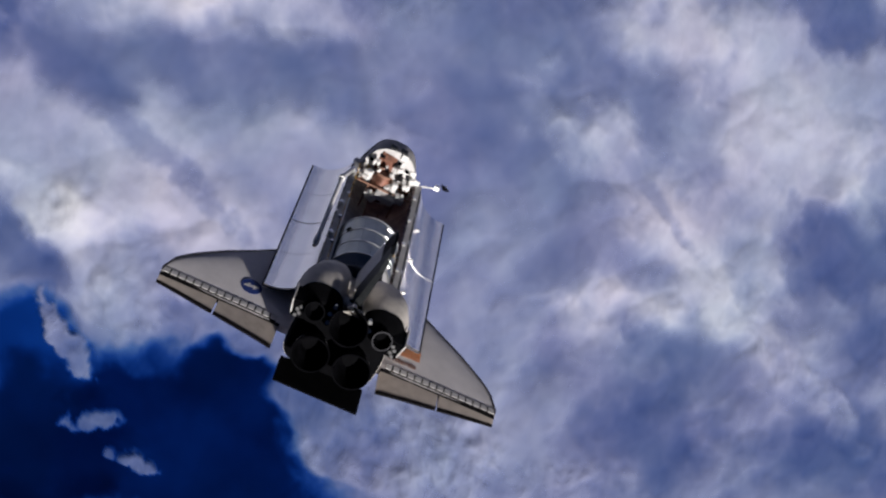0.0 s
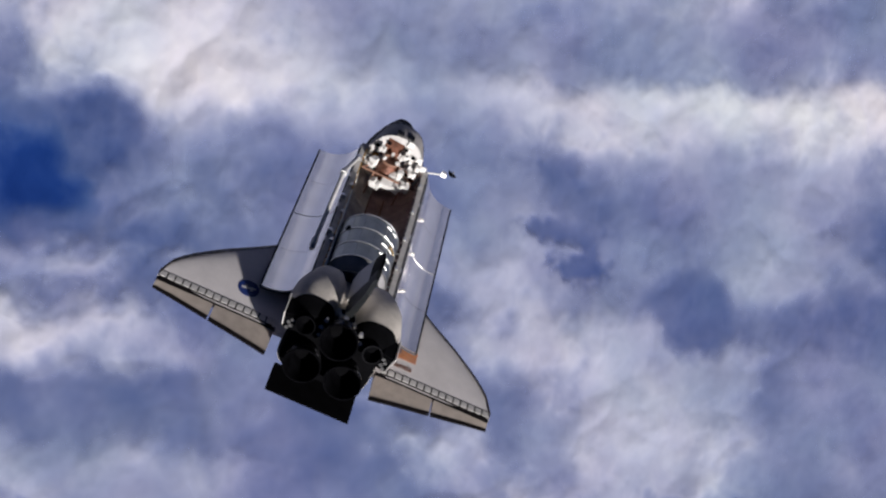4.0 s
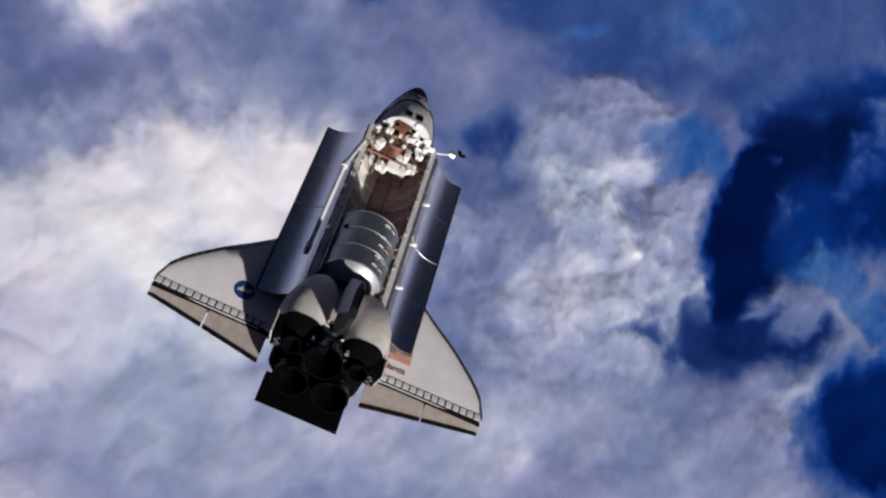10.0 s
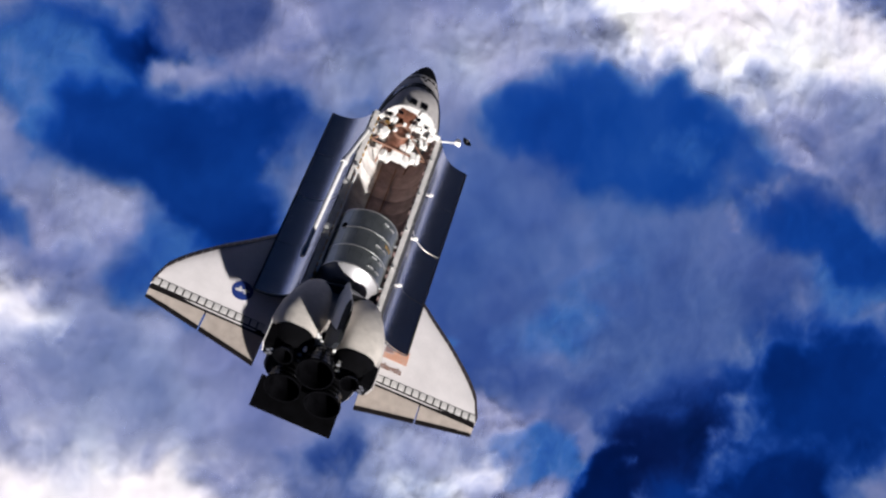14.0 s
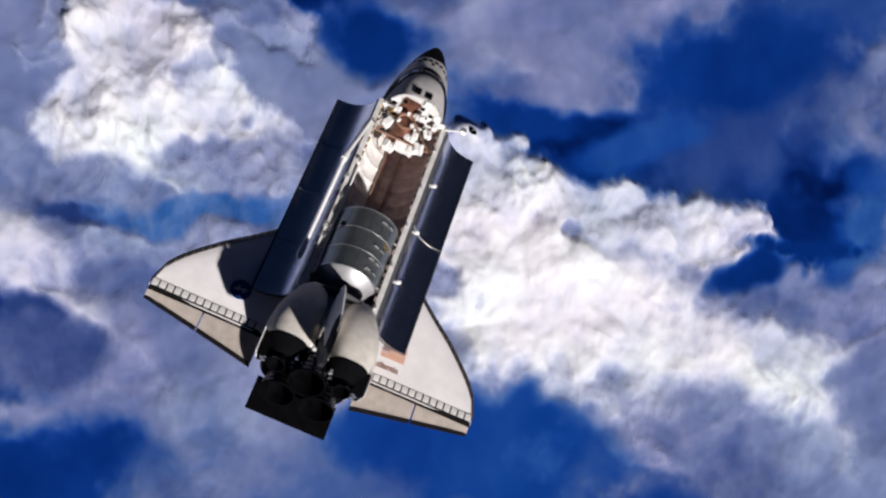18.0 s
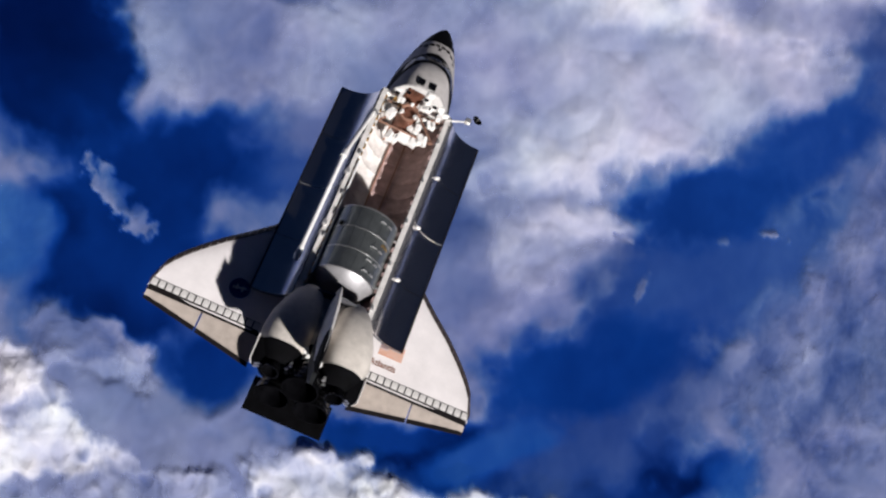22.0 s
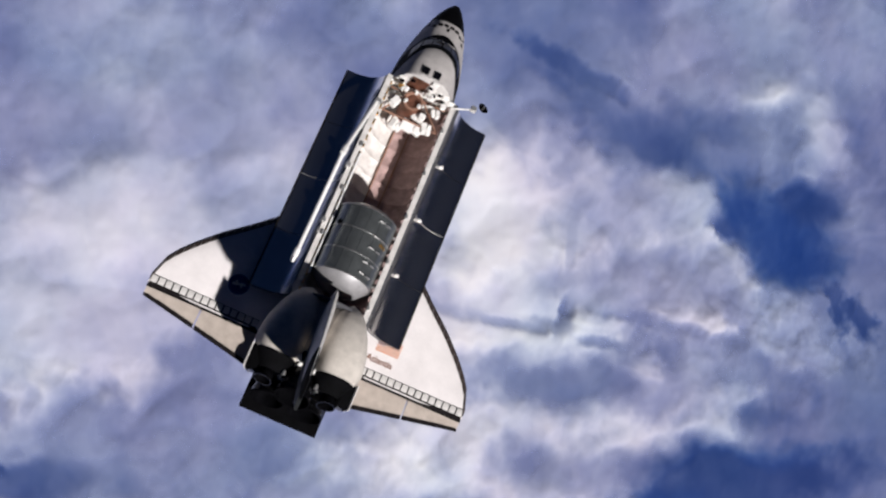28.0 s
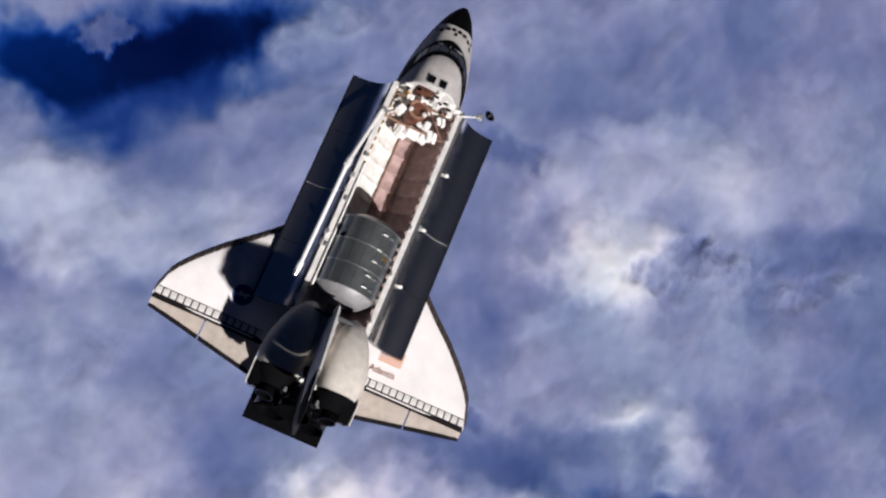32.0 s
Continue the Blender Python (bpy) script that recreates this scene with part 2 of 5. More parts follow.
def build_front_wall():
    """The wall behind the cabin with its quilted pads, and the docking port before it."""
    bm = bmesh.new()
    ring = [hull(13.16, a * 8, -0.02) for a in range(45)]
    loft(bm, [ring, [Vector((v.x, 12.98, v.z)) for v in ring]])
    wall = part("forward_bulkhead", bm, M_TILE, shuttle, "bulkhead behind the cabin, hung with white quilted pads")
    rnd = random.Random(4)
    for row in range(9):
        z = -1.9 + row * 0.52
        for col in range(9):
            x = -2.35 + col * 0.585
            lim = 2.45 * math.sqrt(max(0, 1 - ((z + 0.1) / 2.62) ** 2))
            if abs(x) > lim or (abs(x + 0.5) < 0.72 and 0.3 < z) or rnd.random() < 0.09:
                continue
            bm = bmesh.new()
            box(bm, (0, 0, 0), (0.50 + 0.12 * rnd.random(), 0.10 + 0.16 * rnd.random(), 0.42 + 0.12 * rnd.random()), pose(0, 0, 0, 0, rnd.uniform(-9, 9), rnd.uniform(-14, 14)), 0.04)
            part("quilted_pad", bm, M_PAD, wall, "", True, (x + rnd.uniform(-0.06, 0.06), 12.92, z + rnd.uniform(-0.05, 0.05)))
    # dark ports, enlarged so their colour doubles as shade in the pad gaps
    for x, z in ((-0.95, 1.72), (0.45, 1.75), (1.25, 1.35), (-1.7, 1.1), (1.75, 0.55), (0.9, 0.9), (-1.35, -0.1), (1.3, -0.35)):
        bm = bmesh.new()
        box(bm, (x, 12.78, z), (0.32, 0.12, 0.28), None, 0.03)
        part("port", bm, M_GLASS, wall, "small dark port, also painting shade between the pads")
    # brown foil between the pads, and gold wraps beside it
    for c, d, mat, words in (((-0.5, 12.94, 1.15), (1.35, 0.06, 1.75), M_FOIL, "purple-brown foil panel"), ((-1.55, 12.80, 0.25), (0.42, 0.2, 0.34), M_GOLD, "crumpled gold foil wrap"),
                             ((-1.15, 12.76, -0.2), (0.3, 0.2, 0.4), M_GOLD, "crumpled gold foil wrap"), ((1.9, 12.8, -0.3), (0.5, 0.16, 0.9), M_FOIL, "purple-brown foil panel")):
        bm = bmesh.new()
        box(bm, c, d, pose(0, 0, 0, 0, 7, 4), 0.025)
        part("foil_panel", bm, mat, wall, words)
    # docking port on its truss
    dock = new("docking_port")
    dock.parent = shuttle
    tagged(dock, "brown docking ring on a white padded airlock")
    bm = bmesh.new()
    lathe(bm, [(-1.7, 0.78), (0.2, 0.82), (0.35, 0.72), (0.5, 0.72)], Matrix.Translation((-0.35, 11.65, 0.4)) @ pose(0, 0, 0, 90), 24)
    part("airlock_tunnel", bm, M_FOIL, dock, "", True)
    bm = bmesh.new()
    lathe(bm, [(0, 0.52), (0, 0.74), (0.18, 0.74), (0.18, 0.60), (0.06, 0.52)], Matrix.Translation((-0.35, 11.65, 0.9)) @ pose(0, 0, 0, 90), 24)
    part("docking_ring", bm, M_FRAME, dock, "brown metal docking ring", True)
    bm = bmesh.new()
    bmesh.ops.create_circle(bm, cap_ends=True, segments=20, radius=0.5, matrix=Matrix.Translation((-0.35, 11.65, 0.94)))
    part("hatch", bm, M_FOIL, dock)
    for k in range(3):
        a = radians(90 + 120 * k)
        bm = bmesh.new()
        box(bm, (-0.35 + 0.62 * math.cos(a), 11.65 + 0.62 * math.sin(a), 1.18), (0.24, 0.24, 0.34), pose(0, 0, 0, 18, 0, 120 * k), 0.03)
        part("guide_petal", bm, M_PAD, dock)
    for c, s in (((-1.55, 11.2, 0.55), (0.55, 0.7, 0.8)), ((0.72, 10.9, 0.55), (0.42, 0.5, 0.9)), ((1.55, 11.6, 0.75), (0.6, 0.6, 0.5)), ((-1.25, 12.1, 1.35), (0.5, 0.4, 0.5)),
                 ((0.35, 10.2, -0.15), (1.7, 0.85, 0.5)), ((-0.75, 9.9, -0.4), (0.9, 0.7, 0.6)), ((1.35, 10.45, 0.0), (0.8, 0.8, 0.6)), ((0.5, 11.0, 0.25), (0.9, 0.6, 0.5)), ((0.65, 12.2, 1.5), (0.42, 0.4, 0.42)), ((1.85, 12.3, 1.0), (0.4, 0.4, 0.5)), ((-1.95, 11.7, 0.2), (0.35, 0.9, 0.5))):
        k = max(range(3), key=lambda i: s[i])
        cut = 0.38 + 0.24 * rnd.random()
        for part_of, side in ((cut, -0.5), (1 - cut, 0.5)):
            d, at = list(s), list(c)
            d[k] *= part_of * 0.94
            at[k] += side * s[k] * (1 - part_of)
            at[2] += rnd.uniform(-0.08, 0.06)
            bm = bmesh.new()
            box(bm, (0, 0, 0), d, pose(0, 0, 0, 6 + rnd.uniform(-14, 14), -8 + rnd.uniform(-14, 14), 11 * (c[0] - 1) + rnd.uniform(-16, 16)), 0.05)
            part("padded_box", bm, M_PAD, dock, "", True, at)
    for a, b in (((-2.2, 10.4, 0.2), (2.2, 10.4, 0.2)), ((-2.2, 12.4, 0.2), (2.2, 12.4, 0.2)), ((-2.2, 10.4, 0.2), (-0.8, 12.4, 0.2)), ((2.2, 10.4, 0.2), (0.4, 12.4, 0.2)), ((-1.2, 10.4, 0.2), (-1.2, 10.4, -1.9)), ((1.2, 10.4, 0.2), (1.2, 10.4, -1.9))):
        bm = bmesh.new()
        tube(bm, a, b, 0.07, n=8)
        part("truss_tube", bm, M_FRAME, dock)


def build_door(s):
    door = new("cargo_bay_door")
    door.parent = shuttle
    tagged(door, "open curved bay door with silver radiator panels inside")
    cx, cz, r = (5.56 if s > 0 else -5.34), 0.87, 2.68
    ang = steps(188, 276, 16) if s > 0 else steps(352, 264, 16)
    def arc(rad, y):
        return [(cx + rad * math.cos(radians(a)), y, cz + rad * math.sin(radians(a))) for a in ang]
    y0, y1 = 13.15, -5.32
    bm = bmesh.new()
    rings = [arc(r, y) + arc(r + 0.13, y)[::-1] for y in (y0, 8.55, 3.94, -0.68, y1)]
    loft(bm, rings)
    part("shade_dark_shell", bm, M_SHADE_SHELL, door, "", True)
    n = 4
    w = (y0 - y1) / n
    ang_in = steps(ang[0] + s * 12, ang[-1] - s * 1.0, 15)
    for i in range(n):
        ya, yb = y0 - i * w - 0.02, y0 - (i + 1) * w + 0.02
        bm = bmesh.new()
        def arc2(rad, y):
            return [(cx + rad * math.cos(radians(a)), y, cz + rad * math.sin(radians(a))) for a in ang_in]
        loft(bm, [arc2(r - 0.10, y) + arc2(r - 0.02, y)[::-1] for y in (ya, yb)])
        panel = part("radiator_panel", bm, M_SILVER, door, "mirror-like silver radiator panel", True)
        if i == 2:
            # a strip of bare metal covers the middle joint
            bm = bmesh.new()
            loft(bm, [arc2(r - 0.125, ya + dy) + arc2(r - 0.10, ya + dy)[::-1] for dy in (0.0, 0.05)])
            part("joint_strip", bm, M_METAL, panel, "thin bright strip over the panel joint", True)
        if i and s > 0:
            for k in (6,):
                a = radians(ang[k])
                bm = bmesh.new()
                box(bm, (cx + (r - 0.15) * math.cos(a), ya + 0.06, cz + (r - 0.15) * math.sin(a)), (0.26, 0.22, 0.16), None, 0.03)
                part("hinge_clip", bm, M_PAD, panel, "white hinge clip")
    bm = bmesh.new()
    a = radians(ang[-1])
    box(bm, (cx + (r + 0.02) * math.cos(a) + s * 0.02, 3.92, cz + (r + 0.02) * math.sin(a)), (0.10, 18.4, 0.20), None, 0.02)
    part("edge_seal", bm, M_GAP, door, "dark seal along the door's free edge")
    for i in range(5):
        y = 12.7 - i * 4.35
        bm = bmesh.new()
        box(bm, (s * 2.86, y, 0.42), (0.16, 0.5, 0.16), None, 0.03)
        part("door_hinge", bm, M_METAL, door)


# wing plan: half span, leading edge y, half thickness
WING = [(2.70, 10.6, 0.34), (3.2, 7.6, 0.40), (3.8, 4.6, 0.44), (4.6, 2.1, 0.45), (5.3, 0.85, 0.44), (5.9, 0.22, 0.42), (7.0, -0.85, 0.38),
        (8.65, -2.30, 0.32), (9.6, -3.28, 0.28), (10.4, -4.15, 0.25), (11.0, -4.92, 0.23), (11.45, -5.62, 0.21), (11.75, -6.4, 0.19), (11.93, -7.3, 0.17)]
HINGE = -8.05


def wing_at(x, d, top):
    """Height of the wing's skin at half span x, d metres behind the leading edge."""
    rows = [(-a, *b) for a, *b in WING]
    le, h = lerp(rows, -x)
    c = max(0.0, min(1.0, d / (le - HINGE)))
    p = lerp([(0, 0), (-0.004, 0.22), (-0.015, 0.42), (-0.05, 0.68), (-0.12, 0.9), (-0.28, 1.0), (-0.55, 0.88), (-1.0, 0.5)], -c)[0]
    mid = -2.72 + 0.028 * (x - 2.7)
    return le - d, mid + (h * 1.3 if top else -h * 0.9) * p


def build_wing(s):
    wing = new("wing")
    wing.parent = shuttle
    tagged(wing, "white delta wing with dark leading edge and round blue emblem" if s < 0 else "white delta wing with dark leading edge, flag and lettering")
    fr = [0, 0.004, 0.015, 0.05, 0.12, 0.3, 0.55, 0.8, 1.0]
    bm = bmesh.new()
    rings = []
    for x, le, h in WING:
        c = le - HINGE
        ring = []
        for f in fr:
            y, z = wing_at(x, f * c, True)
            ring.append((s * x, y, z))
        for f in fr[:0:-1]:
            y, z = wing_at(x, f * c, False)
            ring.append((s * x, y, z))
        rings.append(ring)
    loft(bm, rings)
    part("wing_skin", bm, M_WING, wing, "", True)
    # carbon panels round the leading edge
    xs = steps(3.3, 11.93, 20)
    for a, b in zip(xs, xs[1:]):
        bm = bmesh.new()
        rings = []
        for x in (a + 0.012, b - 0.012):
            ring = []
            wide = 0.62 if x > 5 else 0.42
            for d, top in ((wide, False), (0.3, False), (0.08, False), (0, True), (0.03, True), (0.1, True), (0.25, True), (0.5 * wide, True), (wide, True)):
                y, z = wing_at(x, d, top)
                ring.append((s * (x + (0.03 if d < wide else 0)), y + (0.035 if d < 0.1 else 0.0), z + (0.05 if top else -0.03)))
            rings.append(ring)
        loft(bm, rings, False, False, False)
        part("leading_edge_panel", bm, M_RCC, wing, "", True)
    # dark strip ahead of the hinge with a row of white pads
    bm = bmesh.new()
    rings = []
    for x in steps(3.9, 11.85, 10):
        le = wing_at(x, 0, True)[0]
        pts = []
        for y in (-7.28, -7.95):
            pts.append((s * x, y, wing_at(x, le - y, True)[1] + 0.018))
        rings.append(pts + [(p[0], p[1], p[2] - 0.03) for p in pts[::-1]])
    loft(bm, rings)
    part("hinge_strip", bm, M_GAP, wing, "dark strip ahead of the elevon hinge")
    bm = bmesh.new()
    box(bm, (0, 0, 0), (0.445, 0.52, 0.05), None, 0.02)
    pad = part("hinge_pad", bm, M_TILE, wing)
    n = 15
    for i in range(n):
        x = 4.12 + i * 0.535
        le = wing_at(x, 0, True)[0]
        m = Matrix.Translation((s * x, -7.58, wing_at(x, le + 7.58, True)[1] + 0.03)) @ pose(0, 0, 0, 2.2)
        if i == 0:
            pad.matrix_basis = m
        else:
            share("hinge_pad", pad.data, wing, m)
    bm = bmesh.new()
    rings = []
    for x in (3.6, 11.9):
        z = wing_at(x, 30, True)[1]
        rings.append([(s * x, -7.93, z + 0.03), (s * x, -8.24, z + 0.03), (s * x, -8.24, z - 0.25), (s * x, -7.93, z - 0.25)])
    loft(bm, rings)
    part("hinge_gap", bm, M_GAP, wing, "dark hinge gap")
    for x0, x1 in ((3.65, 7.80), (7.92, 11.88)):
        bm = bmesh.new()
        rings = []
        for x in steps(x0, x1, 4):
            zt, zb = wing_at(x, 30, True)[1], wing_at(x, 30, False)[1]
            te = -10.5 + (x - 3.65) * 0.2
            rings.append([(s * x, -8.16, zt - 0.01), (s * x, te, zt - 0.16), (s * x, te, zt - 0.22), (s * x, -8.16, zb)])
        loft(bm, rings)
        el = part("elevon", bm, M_ELEVON, wing, "beige-white elevon")
        bm = bmesh.new()
        rings = []
        for x in steps(x0, x1, 4):
            zt = wing_at(x, 30, True)[1]
            te = -10.5 + (x - 3.65) * 0.2
            rings.append([(s * x, te + 0.27, zt - 0.118), (s * x, te - 0.03, zt - 0.14), (s * x, te - 0.03, zt - 0.24), (s * x, te + 0.27, zt - 0.26)])
        loft(bm, rings)
        part("trailing_edge", bm, M_GAP, el, "black trailing edge")
    return wing


def build_markings(left, right):
    def top(x, y):
        le = wing_at(abs(x), 0, True)[0]
        return wing_at(abs(x), le - y, True)[1]
    bm = bmesh.new()
    c = (-6.25, -5.55)
    z = top(*c)
    r = bmesh.ops.create_cone(bm, cap_ends=True, segments=36, radius1=0.74, radius2=0.74, depth=0.02, matrix=Matrix.Translation((*c, z + 0.02)) @ pose(0, 0, 0, 4.5))
    emblem = part("emblem", bm, M_BLUE, left, "round blue emblem painted on the wing")
    bm = bmesh.new()
    for dx, dy, sx, sy, rz in ((0, 0.02, 1.0, 0.17, 12), (-0.2, 0.05, 0.16, 0.4, 0), (0.22, 0.0, 0.16, 0.4, 0)):
        box(bm, (c[0] + dx, c[1] + dy, top(c[0] + dx, c[1] + dy) + 0.036), (sx, sy, 0.01), pose(0, 0, 0, 4.5, 0, rz))
    part("emblem_shape", bm, M_TILE, emblem)
    # flag: stripes and a canton, athwart the starboard wing
    x0, y0 = 4.35, -5.82
    flag = new("flag")
    flag.parent = right
    tagged(flag, "faded orange-red striped flag painted on the wing")
    for k in range(7):
        y = y0 + 0.155 * k
        a = x0 + (0.62 if k > 2 else 0)
        bm = bmesh.new()
        x1 = x0 + 1.75
        loft(bm, [[(x, y + dy, top(x, y + dy) + dz) for dy, dz in ((0, 0.004), (0, 0.018), (0.085, 0.018), (0.085, 0.004))] for x in steps(a, x1, 4)])
        part("stripe", bm, M_RED, flag)
    bm = bmesh.new()
    loft(bm, [[(x, y, top(x, y) + dz) for y, dz in ((y0 + 0.47, 0.004), (y0 + 0.47, 0.018), (y0 + 1.02, 0.018), (y0 + 1.02, 0.004))] for x in steps(x0, x0 + 0.58, 2)])
    part("canton", bm, M_NAVY, flag)
    # lettering
    cu = bpy.data.curves.new("lettering", "FONT")
    cu.body, cu.size, cu.extrude, cu.offset = "Atlantis", 0.66, 0.006, 0.012
    ob = bpy.data.objects.new("lettering_curve", cu)
    scene.collection.objects.link(ob)
    me = bpy.data.meshes.new_from_object(ob)
    bpy.data.objects.remove(ob)
    bpy.data.curves.remove(cu)
    me.materials.append(M_LETTER)
    t = new("lettering", me)
    t.parent = right
    for v in me.vertices:
        x, y = v.co.x * 0.98 + 3.95, v.co.y - 6.72
        v.co = (x, y, top(x, y) + 0.025 + v.co.z)
    tagged(t, "dark brown lettering on the wing")


def build_aft():
    AFT = [(-5.30, 2.80, -3.36, 1.55, -0.6), (-6.5, 2.92, -3.34, 2.05, -0.5), (-8.0, 3.02, -3.25, 2.30, -0.4), (-9.5, 3.10, -3.10, 2.30, -0.4), (-10.45, 3.10, -2.98, 2.15, -0.4)]
    def ring(row, k=1.0):
        y, w, zb, zt, zw = row
        out = []
        for a in range(0, 360, 9):
            c, s = math.cos(radians(a)), math.sin(radians(a))
            e = 2.6 if s > 0 else 4.0
            out.append((k * w * math.copysign(abs(c) ** (2 / e), c), y, zw + k * (zt - zw if s > 0 else zw - zb) * math.copysign(abs(s) ** (2 / e), s)))
        return out
    bm = bmesh.new()
    loft(bm, [ring(r) for r in AFT])
    part("aft_fuselage", bm, M_POD, shuttle, "", True)
    bm = bmesh.new()
    loft(bm, [ring((-10.46, 3.08, -2.96, 2.1, -0.4)), ring((-10.75, 2.9, -2.8, 1.9, -0.4)), ring((-10.9, 2.3, -2.3, 1.5, -0.4))])
    part("base_heat_shield", bm, M_BLACK, shuttle, "black tiled heat shield round the engines", True)
    # body flap
    bm = bmesh.new()
    loft(bm, [[(x, -10.80, -2.52), (x, -13.25, -2.62), (x, -13.25, -2.74), (x, -10.80, -3.0)] for x in steps(-2.82, 2.82, 6)])
    bmesh.ops.bevel(bm, geom=[e for e in bm.edges], offset=0.02, segments=1, affect="EDGES")
    part("body_flap", bm, M_BLACK, shuttle, "black tiled body flap under the engines")
    # main engines
    for x, z, tilt in ((0, 1.75, 16), (-1.38, -0.8, 10), (1.38, -0.8, 10)):
        e = new("main_engine")
        e.parent = shuttle
        tagged(e, "dark metal main engine with a wide bell")
        m = Matrix.Translation((x, -9.9, z)) @ pose(0, 0, 0, -tilt) @ pose(0, 0, 0, 0, 0, 180)
        prof = [(0.0, 0.42), (0.3, 0.48), (0.7, 0.68), (1.2, 0.88), (1.8, 1.04), (2.4, 1.14), (2.75, 1.18)]
        bm = bmesh.new()
        lathe(bm, prof + [(2.75, 1.13)] + [(a, r - 0.05) for a, r in prof[::-1]][1:], m, 40)
        part("bell", bm, M_BELL, e, "", True)
        bm = bmesh.new()
        lathe(bm, [(a, r - 0.062) for a, r in prof if a > 0.2], m, 40)
        part("bell_liner", bm, M_ENGINE, e, "black inside of the bell", True)
        bm = bmesh.new()
        lathe(bm, [(2.66, 1.20), (2.66, 1.225), (2.78, 1.225), (2.78, 1.14), (2.66, 1.14)], m, 40)
        part("bell_rim", bm, M_ENGINE, e, "", True)
        for a in (0.75, 1.3, 1.85, 2.3):
            r = lerp([(-p, q) for p, q in prof], -a)[0]
            bm = bmesh.new()
            lathe(bm, [(a - 0.05, r), (a - 0.05, r + 0.03), (a + 0.05, r + 0.03), (a + 0.05, r)], m, 40)
            part("stiffener_ring", bm, M_BELL, e)
        bm = bmesh.new()
        lathe(bm, [(-0.5, 0.85), (0.1, 0.8), (0.45, 0.62)], m, 24)
        part("engine_collar", bm, M_ENGINE, e, "", True)
        bm = bmesh.new()
        bmesh.ops.create_circle(bm, cap_ends=True, segments=24, radius=0.5, matrix=m @ Matrix.Translation((0, 0.25, 0)) @ pose(0, 0, 0, 90))
        part("injector_plate", bm, M_BLACK, e)
    for s in (-1, 1):
        pod = new("engine_pod")
        pod.parent = shuttle
        tagged(pod, "white bulging engine pod beside the tail fin")
        rows = [(-4.75, 0.10, 0.10, 1.55, 1.35), (-5.0, 0.55, 0.45, 1.62, 1.42), (-5.6, 1.0, 0.85, 1.72, 1.55), (-6.6, 1.35, 1.20, 1.84, 1.72), (-7.8, 1.58, 1.40, 2.02, 1.88), (-9.2, 1.66, 1.46, 2.12, 1.96), (-10.3, 1.48, 1.34, 2.08, 1.94), (-10.9, 1.25, 1.12, 2.02, 1.92)]
        def pod_ring(y, rx, rz, cx, cz):
            out = []
            for a in range(0, 360, 10):
                c, h = math.cos(radians(a)), math.sin(radians(a))
                u, v = math.copysign(abs(c) ** 0.7, c), math.copysign(abs(h) ** 0.7, h)
                out.append((s * cx + rx * u * (1 - 0.2 * max(0, v)), y, cz - 0.05 + rz * v))
            return out
        bm = bmesh.new()
        loft(bm, [pod_ring(*r) for r in rows if r[0] > -10.5])
        part("pod_skin", bm, M_POD, pod, "", True)
        bm = bmesh.new()
        loft(bm, [pod_ring(-10.2, 1.52, 1.38, 2.09, 1.94)] + [pod_ring(*r) for r in rows if r[0] < -9.8] + [pod_ring(-11.35, 1.0, 0.9, 2.02, 1.9)])
        part("pod_aft_tiles", bm, M_BLACK, pod, "black tiles round the pod's aft end", True)
        # thruster housing on the outer end of the pod
        bm = bmesh.new()
        box(bm, (s * 3.15, -10.9, 1.8), (1.0, 1.7, 1.3), pose(0, 0, 0, 4, s * 10, 0), 0.12)
        house = part("thruster_housing", bm, M_BLACK, pod, "dark thruster housing")
        for k in range(4):
            bm = bmesh.new()
            tube(bm, (s * 3.05 + s * 0.18 * (k % 2), -11.55 + 0.02 * k, 2.05 - 0.24 * k), (s * 3.05 + s * 0.18 * (k % 2), -11.78, 2.05 - 0.24 * k), 0.08, 0.12, 12)
            part("thruster_nozzle", bm, M_METAL, house)
        bm = bmesh.new()
        box(bm, (s * 3.64, -10.85, 1.95), (0.08, 1.8, 1.1), pose(0, 0, 0, 4, s * 10, 0), 0.02)
        part("housing_panel", bm, M_TILE, house)
        # steering jets on the pod's aft face
        for x, y, z in ((1.15, -11.3, 2.75), (1.3, -11.36, 2.2), (1.2, -11.36, 1.55)):
            bm = bmesh.new()
            tube(bm, (s * x, y + 0.2, z), (s * x, y - 0.12, z), 0.09, 0.15, 12)
            part("steering_jet", bm, M_BRIGHT, pod, "small bright steering jet", True)
        # pod engine
        m = Matrix.Translation((s * 2.1, -10.8, 2.0)) @ pose(0, 0, 0, -14, 0, s * 6) @ pose(0, 0, 0, 0, 0, 180)
        bm = bmesh.new()
        prof = [(0.0, 0.2), (0.2, 0.22), (0.55, 0.42), (0.95, 0.54), (1.35, 0.60)]
        lathe(bm, prof + [(a, r - 0.03) for a, r in prof[::-1]], m, 28)
        bell = part("pod_engine_bell", bm, M_ENGINE, pod, "", True)
        bm = bmesh.new()
        lathe(bm, [(1.27, 0.585), (1.27, 0.63), (1.38, 0.645), (1.38, 0.565), (1.27, 0.555)], m, 28)
        part("rim", bm, M_BELL, bell, "smooth dark metal rim", True)
        bm = bmesh.new()
        lathe(bm, [(-0.1, 1.05), (0.0, 1.1), (0.12, 0.9), (0.2, 0.5)], m, 24)
        part("pod_engine_shield", bm, M_BLACK, pod, "", True)
    # tail fin: leading edge y, trailing edge y, height, half thickness
    fin = new("tail_fin")
    fin.parent = shuttle
    tagged(fin, "tall white swept tail fin with split rudder")
